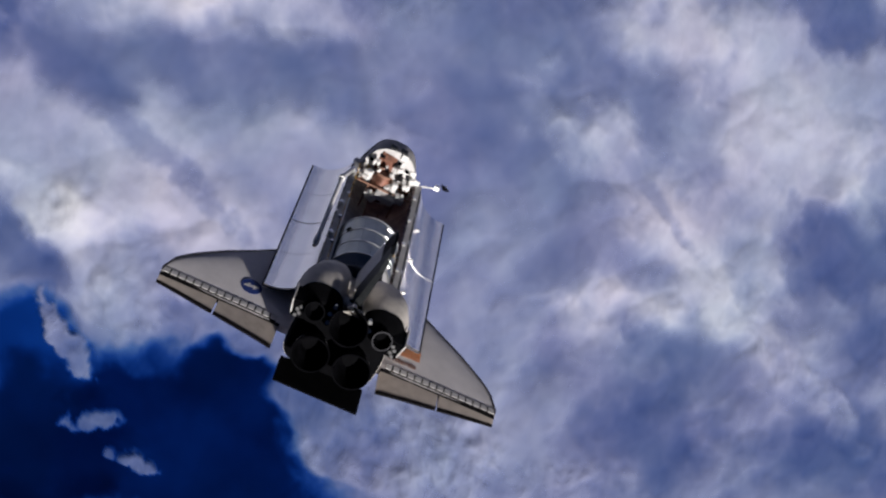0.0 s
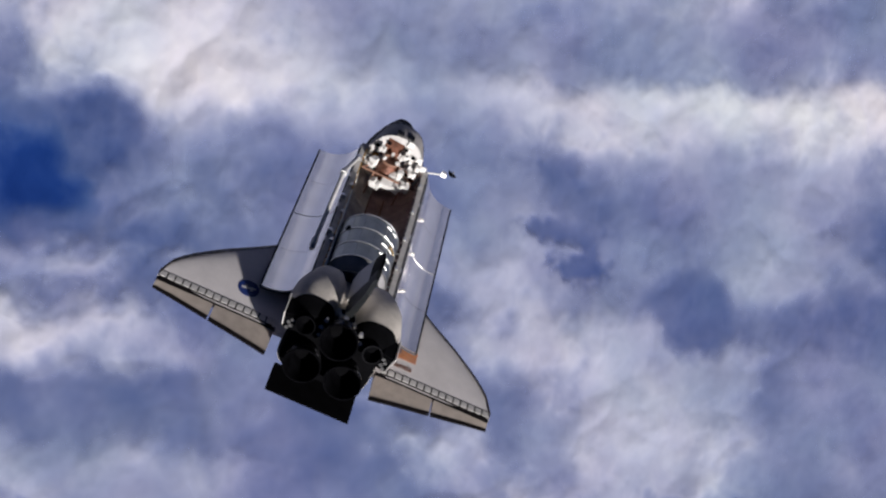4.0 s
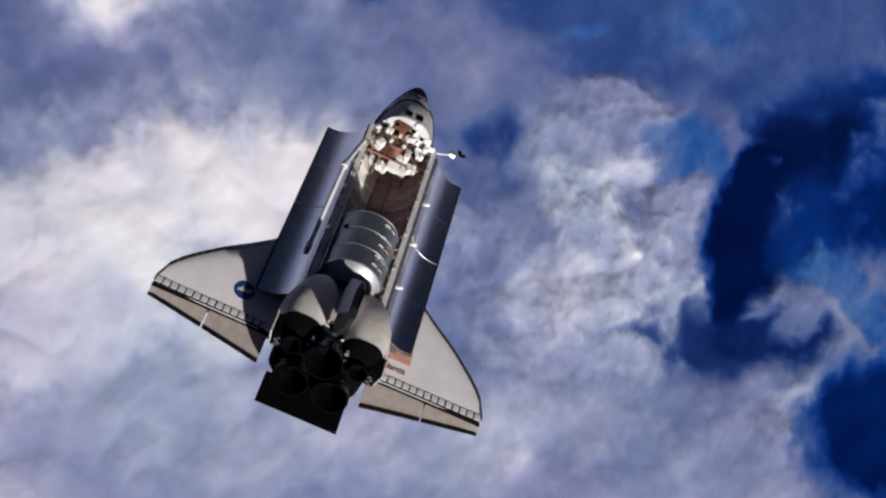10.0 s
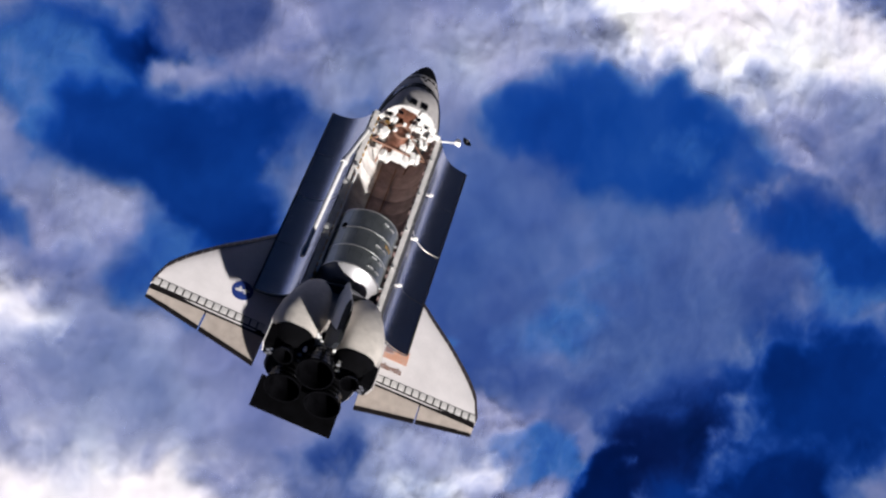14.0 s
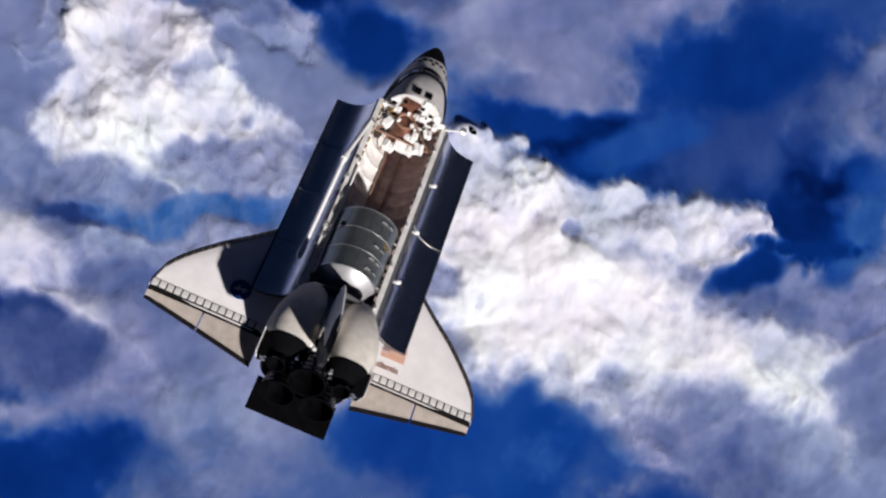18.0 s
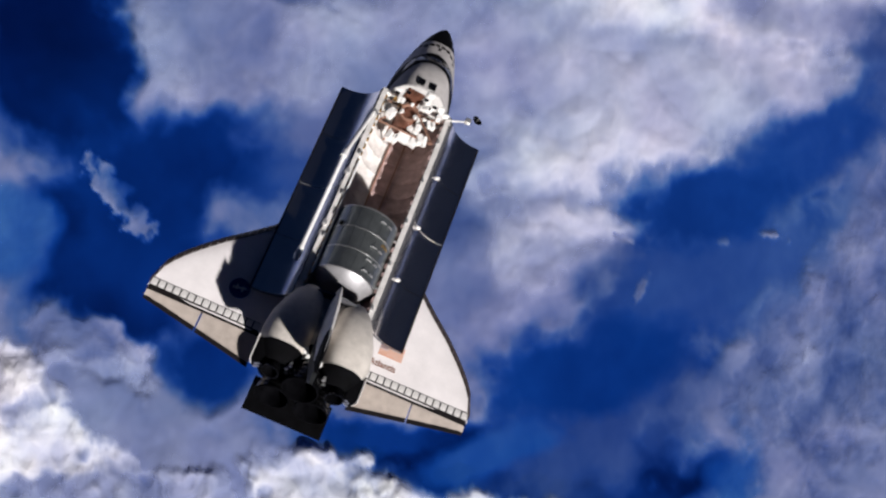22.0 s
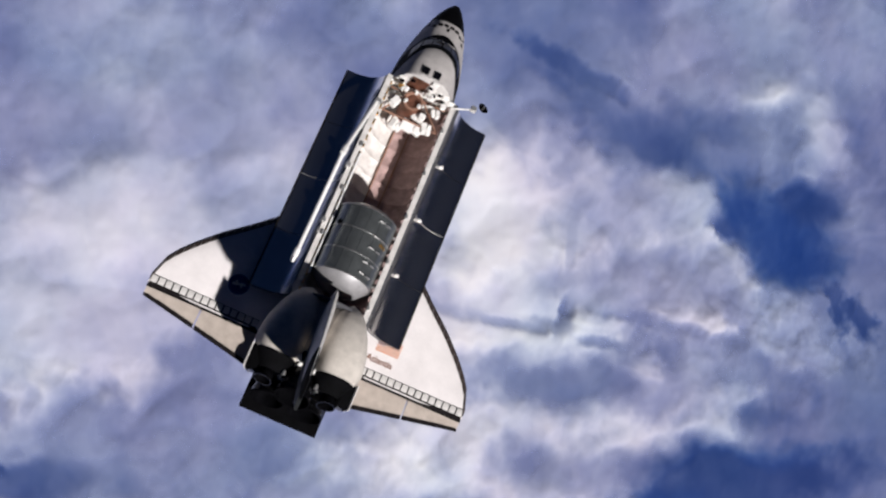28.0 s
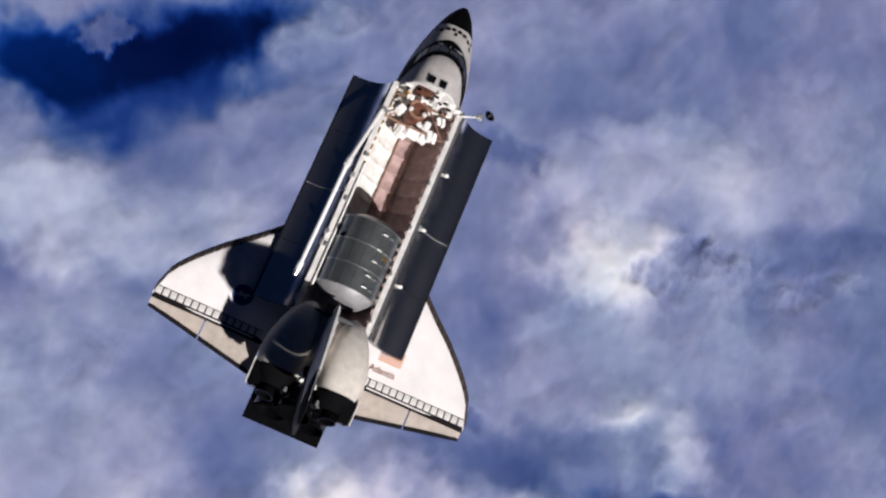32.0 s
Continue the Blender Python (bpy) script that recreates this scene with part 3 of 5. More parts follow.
    rows = [(-4.35, -9.8, 1.9, 0.34), (-5.3, -10.35, 2.9, 0.34), (-7.0, -11.8, 4.7, 0.30), (-10.1, -14.0, 7.9, 0.215), (-11.1, -14.3, 8.9, 0.18), (-12.0, -14.75, 9.7, 0.14), (-12.6, -14.9, 9.95, 0.08)]
    bm = bmesh.new()
    rings = []
    rud = []
    for le, te, z, h in rows:
        hy = le + (te - le) * 0.66
        pr = [(0, 0), (0.03, 0.3), (0.12, 0.62), (0.3, 0.92), (0.55, 1.0), (1.0, 0.9)]
        up = [(h * q, le + (hy - le) * c, z) for c, q in pr]
        rings.append(up + [(-x, y, zz) for x, y, zz in up[:0:-1]])
        rud.append([(h * 0.9, hy - 0.05, z), (h * 0.95, (hy + te) / 2, z), (h * 0.7, te, z), (-h * 0.7, te, z), (-h * 0.95, (hy + te) / 2, z), (-h * 0.9, hy - 0.05, z)])
    loft(bm, rings[:4])
    part("fin_skin", bm, M_WHITE, fin, "", True)
    bm = bmesh.new()
    loft(bm, rings[3:])
    part("fin_tip", bm, M_BLACK, fin, "dark fin tip", True)
    bm = bmesh.new()
    loft(bm, rud[1:-1])
    part("rudder", bm, M_RUDDER, fin, "dark grey split rudder")
    bm = bmesh.new()
    tube(bm, (0, -9.9, 2.35), (0, -10.45, 2.5), 0.22, 0.14, 14)
    part("drag_chute_housing", bm, M_BRIGHT, fin, "bright metal housing at the fin's foot", True)
    # white fittings at the fin's foot
    for c, d, turn in (((-0.62, -9.85, 2.5), (0.34, 0.5, 0.34), 20), ((-0.36, -10.2, 2.45), (0.26, 0.34, 0.5), -12), ((0.62, -10.3, 2.4), (0.2, 0.36, 0.3), 10)):
        bm = bmesh.new()
        box(bm, c, d, pose(0, 0, 0, 14, 0, turn), 0.04)
        part("foot_fitting", bm, M_PAD, fin, "white padded fitting at the fin's foot", True)
    bm = bmesh.new()
    rg = []
    for le, te, z, h in rows:
        rg.append([(h * 0.32, le - 0.12, z), (0, le + 0.03, z), (-h * 0.32, le - 0.12, z)])
    loft(bm, rg, False, False, False)
    part("fin_edge", bm, M_WHITE, fin, "white leading edge", True)


def build_arm_and_antenna():
    arm = new("robot_arm")
    arm.parent = shuttle
    tagged(arm, "white padded robot arm stowed along the bay's edge")
    pts = [(-2.78, 10.4, 0.80), (-3.46, 5.35, 2.45), (-3.49, 4.75, 2.55), (-3.57, -2.69, 1.70), (-3.59, -3.34, 1.60)]
    for a, b, r, nm in ((0, 1, 0.17, "upper_boom"), (1, 2, 0.25, "elbow"), (2, 3, 0.16, "lower_boom"), (3, 4, 0.22, "wrist")):
        bm = bmesh.new()
        tube(bm, pts[a], pts[b], r, n=14)
        part(nm, bm, M_ARM, arm, "", True)
    for p in ((-2.74, 10.6, 0.70), (-2.80, 5.0, 0.62), (-2.80, 0.4, 0.62)):
        bm = bmesh.new()
        box(bm, p, (0.34, 0.40, 0.42), None, 0.06)
        part("arm_rest", bm, M_BRIGHT, arm)
    bm = bmesh.new()
    tube(bm, (-3.59, -3.34, 1.60), (-3.59, -3.69, 1.55), 0.24, 0.15, n=14)
    part("end_effector", bm, M_METAL, arm)
    # rail along the inner port edge
    bm = bmesh.new()
    tube(bm, (-2.30, 6.2, 0.62), (-2.24, -3.6, 0.62), 0.09, n=10)
    part("inner_rail", bm, M_ARM, arm)
    ant = new("dish_antenna")
    ant.parent = shuttle
    tagged(ant, "small dish antenna on a boom beside the cabin")
    bm = bmesh.new()
    tube(bm, (2.75, 12.7, 0.75), (4.2, 13.25, 0.92), 0.06, n=10)
    part("boom", bm, M_PAD, ant)
    bm = bmesh.new()
    box(bm, (4.0, 13.2, 0.95), (0.44, 0.42, 0.40), None, 0.05)
    part("electronics_box", bm, M_BRIGHT, ant, "bright box behind the dish")
    m = Matrix.Translation((4.58, 13.48, 0.95)) @ pose(0, 0, 0, 58, 0, -40)
    bm = bmesh.new()
    lathe(bm, [(0.22, 0.40), (0.09, 0.29), (0.0, 0.13), (-0.05, 0.02), (-0.10, 0.02), (-0.05, 0.16), (0.05, 0.32), (0.20, 0.43), (0.22, 0.40)], m, 24)
    part("dish", bm, M_BLACK, ant, "dark dish", True)
    bm = bmesh.new()
    tube(bm, m @ Vector((0, 0, 0)), m @ Vector((0, 0.38, 0)), 0.05, n=8)
    part("feed_horn", bm, M_METAL, ant)


build_forward()
build_mid()
build_front_wall()
build_door(-1)
build_door(1)
wing_l, wing_r = build_wing(-1), build_wing(1)
build_markings(wing_l, wing_r)
build_aft()
build_arm_and_antenna()


# ---- the cargo in the bay ----
def build_module():
    mod = tagged(new("cargo_module"), "grey metal cylindrical cargo module in the open bay", "cargo module")
    bm = bmesh.new()
    axis = Matrix.Translation((0.05, 0, 0.02))
    lathe(bm, [(2.05, 2.10), (1.95, 2.14), (-3.05, 2.14), (-3.1, 2.10)], axis, 48)
    part("shell", bm, M_MODULE, mod, "", True)
    # outer panels in three belts
    for b, (y0, y1) in enumerate(((1.95, 0.34), (0.31, -1.36), (-1.39, -3.02))):
        for k in range(16):
            a0, a1 = k * 22.5 + 0.25, (k + 1) * 22.5 - 0.25
            bm = bmesh.new()
            arcs = []
            for y in (y0, y1):
                o = [(0.05 + 2.20 * math.cos(radians(a)), y, 0.02 + 2.20 * math.sin(radians(a))) for a in steps(a0, a1, 4)]
                i = [(0.05 + 2.14 * math.cos(radians(a)), y, 0.02 + 2.14 * math.sin(radians(a))) for a in steps(a0, a1, 4)]
                arcs.append(o + i[::-1])
            loft(bm, arcs)
            part("shield_panel", bm, M_MODULE, mod, "", True)
    for nm, pr in (("aft_cone", [(-3.08, 2.12), (-3.15, 2.06), (-3.75, 1.45), (-3.8, 1.25), (-3.86, 0.9), (-3.86, 0.02)]), ("forward_cone", [(2.03, 2.12), (2.10, 2.06), (2.55, 1.45), (2.6, 1.25), (2.62, 0.02)])):
        bm = bmesh.new()
        lathe(bm, pr, axis, 48)
        part(nm, bm, M_MODULE_END, mod, "bright metal end cone", True)
    for y in (2.02, 0.32, -1.38, -3.06):
        bm = bmesh.new()
        lathe(bm, [(y + 0.04, 2.18), (y + 0.04, 2.24), (y - 0.04, 2.24), (y - 0.04, 2.18)], axis, 48)
        part("ring_frame", bm, M_METAL, mod, "", True)
    for y in (1.45, 0.25, -0.65, -1.75, -2.6):
        for a in (50, 66):
            c, s_ = math.cos(radians(a)), math.sin(radians(a))
            t = Vector((-s_, 0, c))
            p = Vector((0.05 + 2.30 * c, y, 0.02 + 2.30 * s_))
            bm = bmesh.new()
            tube(bm, p - t * 0.2, p + t * 0.2, 0.055, n=8)
            for k in (-1, 1):
                tube(bm, p + t * 0.2 * k, p + t * 0.2 * k - Vector((c, 0, s_)) * 0.12, 0.025, n=6)
            part("handrail", bm, M_METAL, mod, "bare metal handrail")
    for k in range(5):
        bm = bmesh.new()
        a = radians(34 + 4 * k)
        box(bm, (0.05 + 2.22 * math.cos(a), -0.05 + 0.05 * (k % 2), 0.02 + 2.22 * math.sin(a)), (0.13, 0.22, 0.05), pose(0, 0, 0, 0, 90 - math.degrees(a), 0), 0.01)
        part("foil_strip", bm, M_GOLD, mod, "gold foil strip")
    bm = bmesh.new()
    n = Vector((math.cos(radians(142)), 0, math.sin(radians(142))))
    p = Vector((0.05, 0.5, 0.02)) + n * 2.2
    tube(bm, p, p + n * 0.10, 0.2, n=16)
    part("grapple_fixture", bm, M_BLACK, mod, "round dark fixture")
    for s in (-1, 1):
        for y in (1.4, -2.6):
            bm = bmesh.new()
            tube(bm, (s * 2.1, y, 0.35), (s * 2.72, y, 0.45), 0.09, n=10)
            part("trunnion", bm, M_BRIGHT, mod)
    return mod


module = build_module()


# ---- the earth below: sea, and banks of cloud that drift past ----
DRIFT = Vector((-78.291, -163.068, 0))
TRACK = -DRIFT.normalized()
CROSS = Vector((-TRACK.y, TRACK.x, 0))


def sea_material():
    mat = bpy.data.materials.new("deep_sea")
    mat.use_nodes = True
    nt = mat.node_tree
    n, l = nt.nodes, nt.links
    p = n["Principled BSDF"]
    tc = n.new("ShaderNodeTexCoord")
    a = n.new("ShaderNodeTexNoise")
    a.inputs["Scale"].default_value, a.inputs["Detail"].default_value = 0.0026, 6
    l.new(tc.outputs["Object"], a.inputs["Vector"])
    r = n.new("ShaderNodeValToRGB")
    r.color_ramp.elements[0].position, r.color_ramp.elements[0].color = 0.30, (0.0002, 0.0016, 0.017, 1)
    r.color_ramp.elements[1].position, r.color_ramp.elements[1].color = 0.72, (0.0004, 0.006, 0.042, 1)
    l.new(a.outputs["Fac"], r.inputs["Fac"])
    l.new(r.outputs["Color"], p.inputs["Base Color"])
    p.inputs["Roughness"].default_value = 1.0
    p.inputs["Specular IOR Level"].default_value = 0.0
    return mat


def cloud_material(name, stretch, grain):
    """White vapour: its thickness at each place sets how much of the sea shows through."""
    mat = bpy.data.materials.new(name)
    mat.use_nodes = True
    nt = mat.node_tree
    n, l = nt.nodes, nt.links
    p = n["Principled BSDF"]
    out = n["Material Output"]
    p.inputs["Roughness"].default_value = 1.0
    p.inputs["Specular IOR Level"].default_value = 0.0
    tc = n.new("ShaderNodeTexCoord")
    mp = n.new("ShaderNodeMapping")
    mp.inputs["Rotation"].default_value = (0, 0, radians(25))
    mp.inputs["Scale"].default_value = (1, stretch, 1)
    l.new(tc.outputs["Object"], mp.inputs["Vector"])
    small = n.new("ShaderNodeTexNoise")
    small.inputs["Scale"].default_value, small.inputs["Detail"].default_value, small.inputs["Roughness"].default_value = grain, 8, 0.56
    small.inputs["Distortion"].default_value = 0.6
    l.new(mp.outputs["Vector"], small.inputs["Vector"])
    at = n.new("ShaderNodeAttribute")
    at.attribute_name = "thickness"
    sub = n.new("ShaderNodeMath")
    sub.operation = "SUBTRACT"
    l.new(small.outputs["Fac"], sub.inputs[0])
    sub.inputs[1].default_value = 0.5
    rough = n.new("ShaderNodeAttribute")
    rough.attribute_name = "heaped"
    # grain grows with the heaps, and fades over open water
    amount = n.new("ShaderNodeMath")
    amount.operation = "MULTIPLY_ADD"
    amount.inputs[1].default_value, amount.inputs[2].default_value = 0.24, 0.04
    l.new(rough.outputs["Fac"], amount.inputs[0])
    fade = n.new("ShaderNodeMapRange")
    fade.inputs["From Min"].default_value, fade.inputs["From Max"].default_value = 0.08, 0.34
    l.new(at.outputs["Fac"], fade.inputs["Value"])
    less = n.new("ShaderNodeMath")
    less.operation = "MULTIPLY"
    l.new(amount.outputs[0], less.inputs[0])
    l.new(fade.outputs["Result"], less.inputs[1])
    mul = n.new("ShaderNodeMath")
    mul.operation = "MULTIPLY_ADD"
    l.new(sub.outputs[0], mul.inputs[0])
    l.new(less.outputs[0], mul.inputs[1])
    l.new(at.outputs["Fac"], mul.inputs[2])
    # thin vapour scatters blue, thick vapour white; dull paints shade on heaps into the colour
    tone, dull, veil = [n.new("ShaderNodeValToRGB") for _ in range(3)]
    for i, (v, c, d, a) in enumerate(TONES):
        for r, colour in ((tone, c), (dull, d), (veil, (a, a, a))):
            e = r.color_ramp.elements[i] if i < 2 else r.color_ramp.elements.new(v)
            e.position, e.color = v, (*colour, 1)
    for r in (tone, dull, veil):
        l.new(mul.outputs[0], r.inputs["Fac"])
    clear = n.new("ShaderNodeAttribute")
    clear.attribute_name = "clear"
    hue = n.new("ShaderNodeMix")
    hue.data_type = "RGBA"
    l.new(clear.outputs["Fac"], hue.inputs["Factor"])
    l.new(dull.outputs["Color"], hue.inputs["A"])
    l.new(tone.outputs["Color"], hue.inputs["B"])
    # slow warm and cool drifts
    slow = n.new("ShaderNodeTexNoise")
    slow.inputs["Scale"].default_value, slow.inputs["Detail"].default_value = 0.003, 3
    l.new(tc.outputs["Object"], slow.inputs["Vector"])
    cast = n.new("ShaderNodeValToRGB")
    cast.color_ramp.elements[0].position, cast.color_ramp.elements[0].color = 0.36, (0.94, 1.0, 0.99, 1)
    cast.color_ramp.elements[1].position, cast.color_ramp.elements[1].color = 0.64, (1.03, 0.985, 1.0, 1)
    l.new(slow.outputs["Fac"], cast.inputs["Fac"])
    blend = n.new("ShaderNodeMix")
    blend.data_type, blend.blend_type = "RGBA", "MULTIPLY"
    blend.inputs["Factor"].default_value = 1.0
    l.new(hue.outputs["Result"], blend.inputs["A"])
    l.new(cast.outputs["Color"], blend.inputs["B"])
    l.new(blend.outputs["Result"], p.inputs["Base Color"])
    bump = n.new("ShaderNodeBump")
    bump.inputs["Distance"].default_value = 9
    l.new(rough.outputs["Fac"], bump.inputs["Strength"])
    l.new(small.outputs["Fac"], bump.inputs["Height"])
    l.new(bump.outputs["Normal"], p.inputs["Normal"])
    tr = n.new("ShaderNodeBsdfTransparent")
    mix = n.new("ShaderNodeMixShader")
    l.new(veil.outputs["Color"], mix.inputs["Fac"])
    l.new(tr.outputs[0], mix.inputs[1])
    l.new(p.outputs[0], mix.inputs[2])
    l.new(mix.outputs[0], out.inputs["Surface"])
    return mat


# thickness, colour of a veil over water, colour of shaded heaps, how much they hide
TONES = [(0.06, (0.0, 0.041, 0.467), (0.036, 0.027, 0.204), 0.0),
         (0.14, (0.007, 0.102, 0.731), (0.041, 0.102, 0.465), 0.1),
         (0.22, (0.014, 0.136, 0.773), (0.076, 0.156, 0.547), 0.18),
         (0.35, (0.075, 0.254, 0.766), (0.175, 0.254, 0.599), 0.27),
         (0.5, (0.227, 0.349, 0.704), (0.297, 0.355, 0.64), 0.36),
         (0.65, (0.343, 0.42, 0.638), (0.379, 0.42, 0.617), 0.54),
         (0.8, (0.47, 0.501, 0.626), (0.48, 0.495, 0.614), 0.75),
         (0.95, (0.557, 0.562, 0.598), (0.562, 0.556, 0.592), 0.95),
         (1.0, (0.57, 0.57, 0.596), (0.57, 0.57, 0.596), 0.99)]

rng = np.random.RandomState(11)
TABLES = [rng.rand(64, 64) for _ in range(8)]


def value_noise(x, y, size, k):
    """Smooth noise of the given feature size, -1 to 1."""
    t = TABLES[k % 8]
    c, s = math.cos(0.5 + 1.13 * k), math.sin(0.5 + 1.13 * k)
    u, v = (x * c - y * s) / size + 17.3 * k, (x * s + y * c) / size + 9.1 * k
    iu, iv = np.floor(u).astype(int), np.floor(v).astype(int)
    fu, fv = u - iu, v - iv
    fu, fv = fu * fu * (3 - 2 * fu), fv * fv * (3 - 2 * fv)
    a, b = t[iu % 64, iv % 64], t[(iu + 1) % 64, iv % 64]
    c, d = t[iu % 64, (iv + 1) % 64], t[(iu + 1) % 64, (iv + 1) % 64]
    return 2 * ((a * (1 - fu) + b * fu) * (1 - fv) + (c * (1 - fu) + d * fu) * fv) - 1


def fbm(x, y, size, n, k):
    out, amp = 0, 1.0
    for i in range(n):
        out = out + amp * value_noise(x, y, size, k + i)
        size, amp = size * 0.47, amp * 0.47
    return out / 1.9


def billow(x, y, size, n, k):
    out, amp = 0, 1.0
    for i in range(n):
        out = out + amp * (1 - 2 * np.abs(value_noise(x, y, size, k + i)))
        size, amp = size * 0.5, amp * 0.52
    return out / 1.9


PATCHES = []


def patch(x, y, length, width, deg, thick, soft, heaped, water=0):
    """An oval of vapour, a gap in it, or a painted furrow of shade, laid over what is there already; soft: how far its
    edge is drawn out; water: 1 for a veil over open sea.
    """
    PATCHES.append((x, y, length, width, deg, thick, soft, heaped, water))


def vapour(x, y, near):
    """Thickness, heaping, clearness of the air and height at each place."""
    sx = 56 * fbm(x, y, 300, 3, 0) + 40 * fbm(x, y, 90, 4, 2)
    sy = 56 * fbm(x, y, 300, 3, 3) + 40 * fbm(x, y, 90, 4, 5)
    torn = fbm(x + 0.6 * sx, y + 0.6 * sy, 62, 5, 4) + 0.4 * fbm(x * 0.9 + y * 0.43, (y * 0.9 - x * 0.43) * 0.4, 60, 4, 6)
    shred = 1.5 * fbm(x, y, 20, 3, 1)
    d, puff, clear = np.full(x.shape, 0.5), np.full(x.shape, 0.2), np.zeros(x.shape)
    for cx, cy, ln, wd, deg, thick, soft, heaped, water in near:
        k = min(1.0, min(ln, wd) / 65)
        c, s = math.cos(radians(deg)), math.sin(radians(deg))
        px, py = x + k * sx - cx, y + k * sy - cy
        r = np.hypot((px * c + py * s) / ln, (-px * s + py * c) / wd)
        # edges are torn, the more so the more heaped the vapour is
        h = max(heaped, 0.3)
        q = soft * (0.9 - 0.5 * h)
        m = np.clip((1 - r + soft * (0.35 + 0.75 * h) * (shred if min(ln, wd) < 34 else torn)) / (2 * q) + 0.5, 0, 1)
        m = m * m * (3 - 2 * m)
        d, puff, clear = d + (thick - d) * m, puff + (heaped - puff) * m, clear + (water - clear) * m
    # streaks and drawn-out wisps lie along the wind; water keeps clear of them
    w = np.clip((d - 0.12) / 0.36, 0, 1)
    a, b = x * 0.9 + y * 0.43, -x * 0.43 + y * 0.9
    u, v = a + 70 * fbm(x, y, 150, 3, 6), b + 70 * fbm(x, y, 150, 3, 1)
    wisp = (0.25 - np.abs(fbm(u * 0.55, v, 105, 4, 3))) * np.clip(0.5 + 1.4 * fbm(x, y, 480, 2, 7), 0, 1)
    fine = (0.11 * fbm(x, y, 170, 4, 1) + 0.07 * fbm(a, b * 0.3, 70, 3, 5) + 0.2 * wisp) * (0.75 + 0.5 * puff)
    # heaps are round on top, with creases between them
    heap = -0.32 * billow(x + 22 * fbm(x, y, 60, 3, 1), y + 22 * fbm(x, y, 60, 3, 6), 95, 3, 2) + 0.45 * fbm(x, y, 42, 4, 4) + 0.4 * fbm(a + 0.5 * sx, (b + 0.5 * sy) * 0.55, 34, 3, 7)
    large = -billow(x + 45 * fbm(x, y, 130, 2, 3), y + 45 * fbm(x, y, 130, 2, 7), 190, 2, 5)
    d = d + w * (fine + 0.2 * puff * heap + (0.025 + 0.04 * puff) * large) + 0.03 * fbm(x, y, 120, 4, 2)
    z = d * 36 + w * d * (26 * puff * heap + (14 + 30 * puff) * large + (8 + 24 * puff) * fbm(x, y, 120, 4, 2))
    return np.clip(d, 0.05, 1.0), puff, clear, z


SEA = sea_material()
CLOUD = cloud_material("cloud_vapour", 0.6, 0.023)

# the patches in the order in which they pass: place, length, width, turn, thickness, softness, heaping
patch(565, -211, 1541, 927, 0, 0.55, 0.34, 0.15)
patch(-257, 223, 148, 84, -29, 0.33, 0.67, 0.1)
patch(461, 119, 288, 202, 2, 0.48, 0.78, 0.1)
patch(697, 69, 229, 264, 1, 0.44, 0.78, 0.1)
patch(180, 209, 435, 98, 2, 0.51, 0.78, 0.1)
patch(20, -89, 353, 120, -35, 0.75, 0.56, 0.2)
patch(-228, 14, 132, 95, -36, 0.65, 0.56, 0.2)
patch(259, -8, 222, 100, -9, 0.68, 0.67, 0.1)
patch(-54, 18, 283, 21, -42, 0.61, 0.90, 0.1)
patch(-146, 122, 92, 42, -40, 0.43, 0.78, 0.1)
patch(-271, -199, 92, 64, -32, 0.38, 0.67, 0.3)
patch(-158, -166, 157, 69, -41, 0.79, 0.45, 0.4)
patch(-44, -319, 153, 86, -56, 0.65, 0.45, 0.5)
patch(53, -432, 79, 86, -71, 0.47, 0.45, 0.5)
patch(21, -611, 376, 167, -23, 0.09, 0.45, 0.1, 1)
patch(-232, -404, 108, 93, -62, 0.17, 0.34, 0.1, 1)
patch(-233, -601, 155, 166, -2, 0.06, 0.34, 0.1, 1)
patch(163, -525, 137, 89, -32, 0.08, 0.28, 0.1, 1)
patch(-180, -383, 92, 27, -60, 0.51, 0.45, 0.9)
patch(-118, -550, 53, 20, -2, 0.42, 0.56, 0.9)
patch(-50, -625, 44, 18, -23, 0.35, 0.56, 0.9)
patch(173, -378, 68, 67, -31, 0.51, 0.45, 0.6)
patch(497, -630, 228, 129, -12, 0.57, 0.34, 0.8)
patch(357, -624, 69, 94, -2, 0.51, 0.34, 0.8)
patch(264, -528, 70, 45, -41, 0.40, 0.56, 0.5)
patch(842, -716, 165, 62, -3, 0.51, 0.45, 0.6)
patch(655, -163, 217, 140, 0, 0.53, 0.78, 0.1)
patch(709, -422, 135, 95, -1, 0.56, 0.78, 0.2)
patch(1361, 49, 203, 257, 1, 0.75, 0.78, 0.2)
patch(1106, -197, 332, 99, -47, 0.79, 0.78, 0.25)
patch(983, -366, 141, 97, -1, 0.79, 0.67, 0.3)
patch(998, -66, 173, 15, -52, 0.65, 0.90, 0.1)
patch(1485, -222, 154, 75, -18, 0.35, 0.67, 0.2)
patch(1537, -412, 85, 77, -1, 0.42, 0.67, 0.2)
patch(1118, -479, 174, 73, -20, 0.42, 0.78, 0.2)
patch(1032, -625, 172, 86, -11, 0.38, 0.78, 0.2)
patch(1481, -667, 170, 104, -2, 0.40, 0.78, 0.2)
patch(1404, -537, 180, 46, -42, 0.65, 0.56, 0.5)
patch(1232, -658, 108, 76, -2, 0.51, 0.67, 0.4)
patch(636, -385, 31, 131, 14, 0.57, 0.45, 0.1)
patch(471, 547, 619, 176, 1, 0.51, 0.45, 0.15)
patch(1436, 535, 593, 193, 1, 0.60, 0.45, 0.15)
patch(78, 579, 152, 112, -19, 0.21, 0.84, 0.3, 0.5)
patch(150, 464, 135, 48, -20, 0.35, 0.78, 0.3)
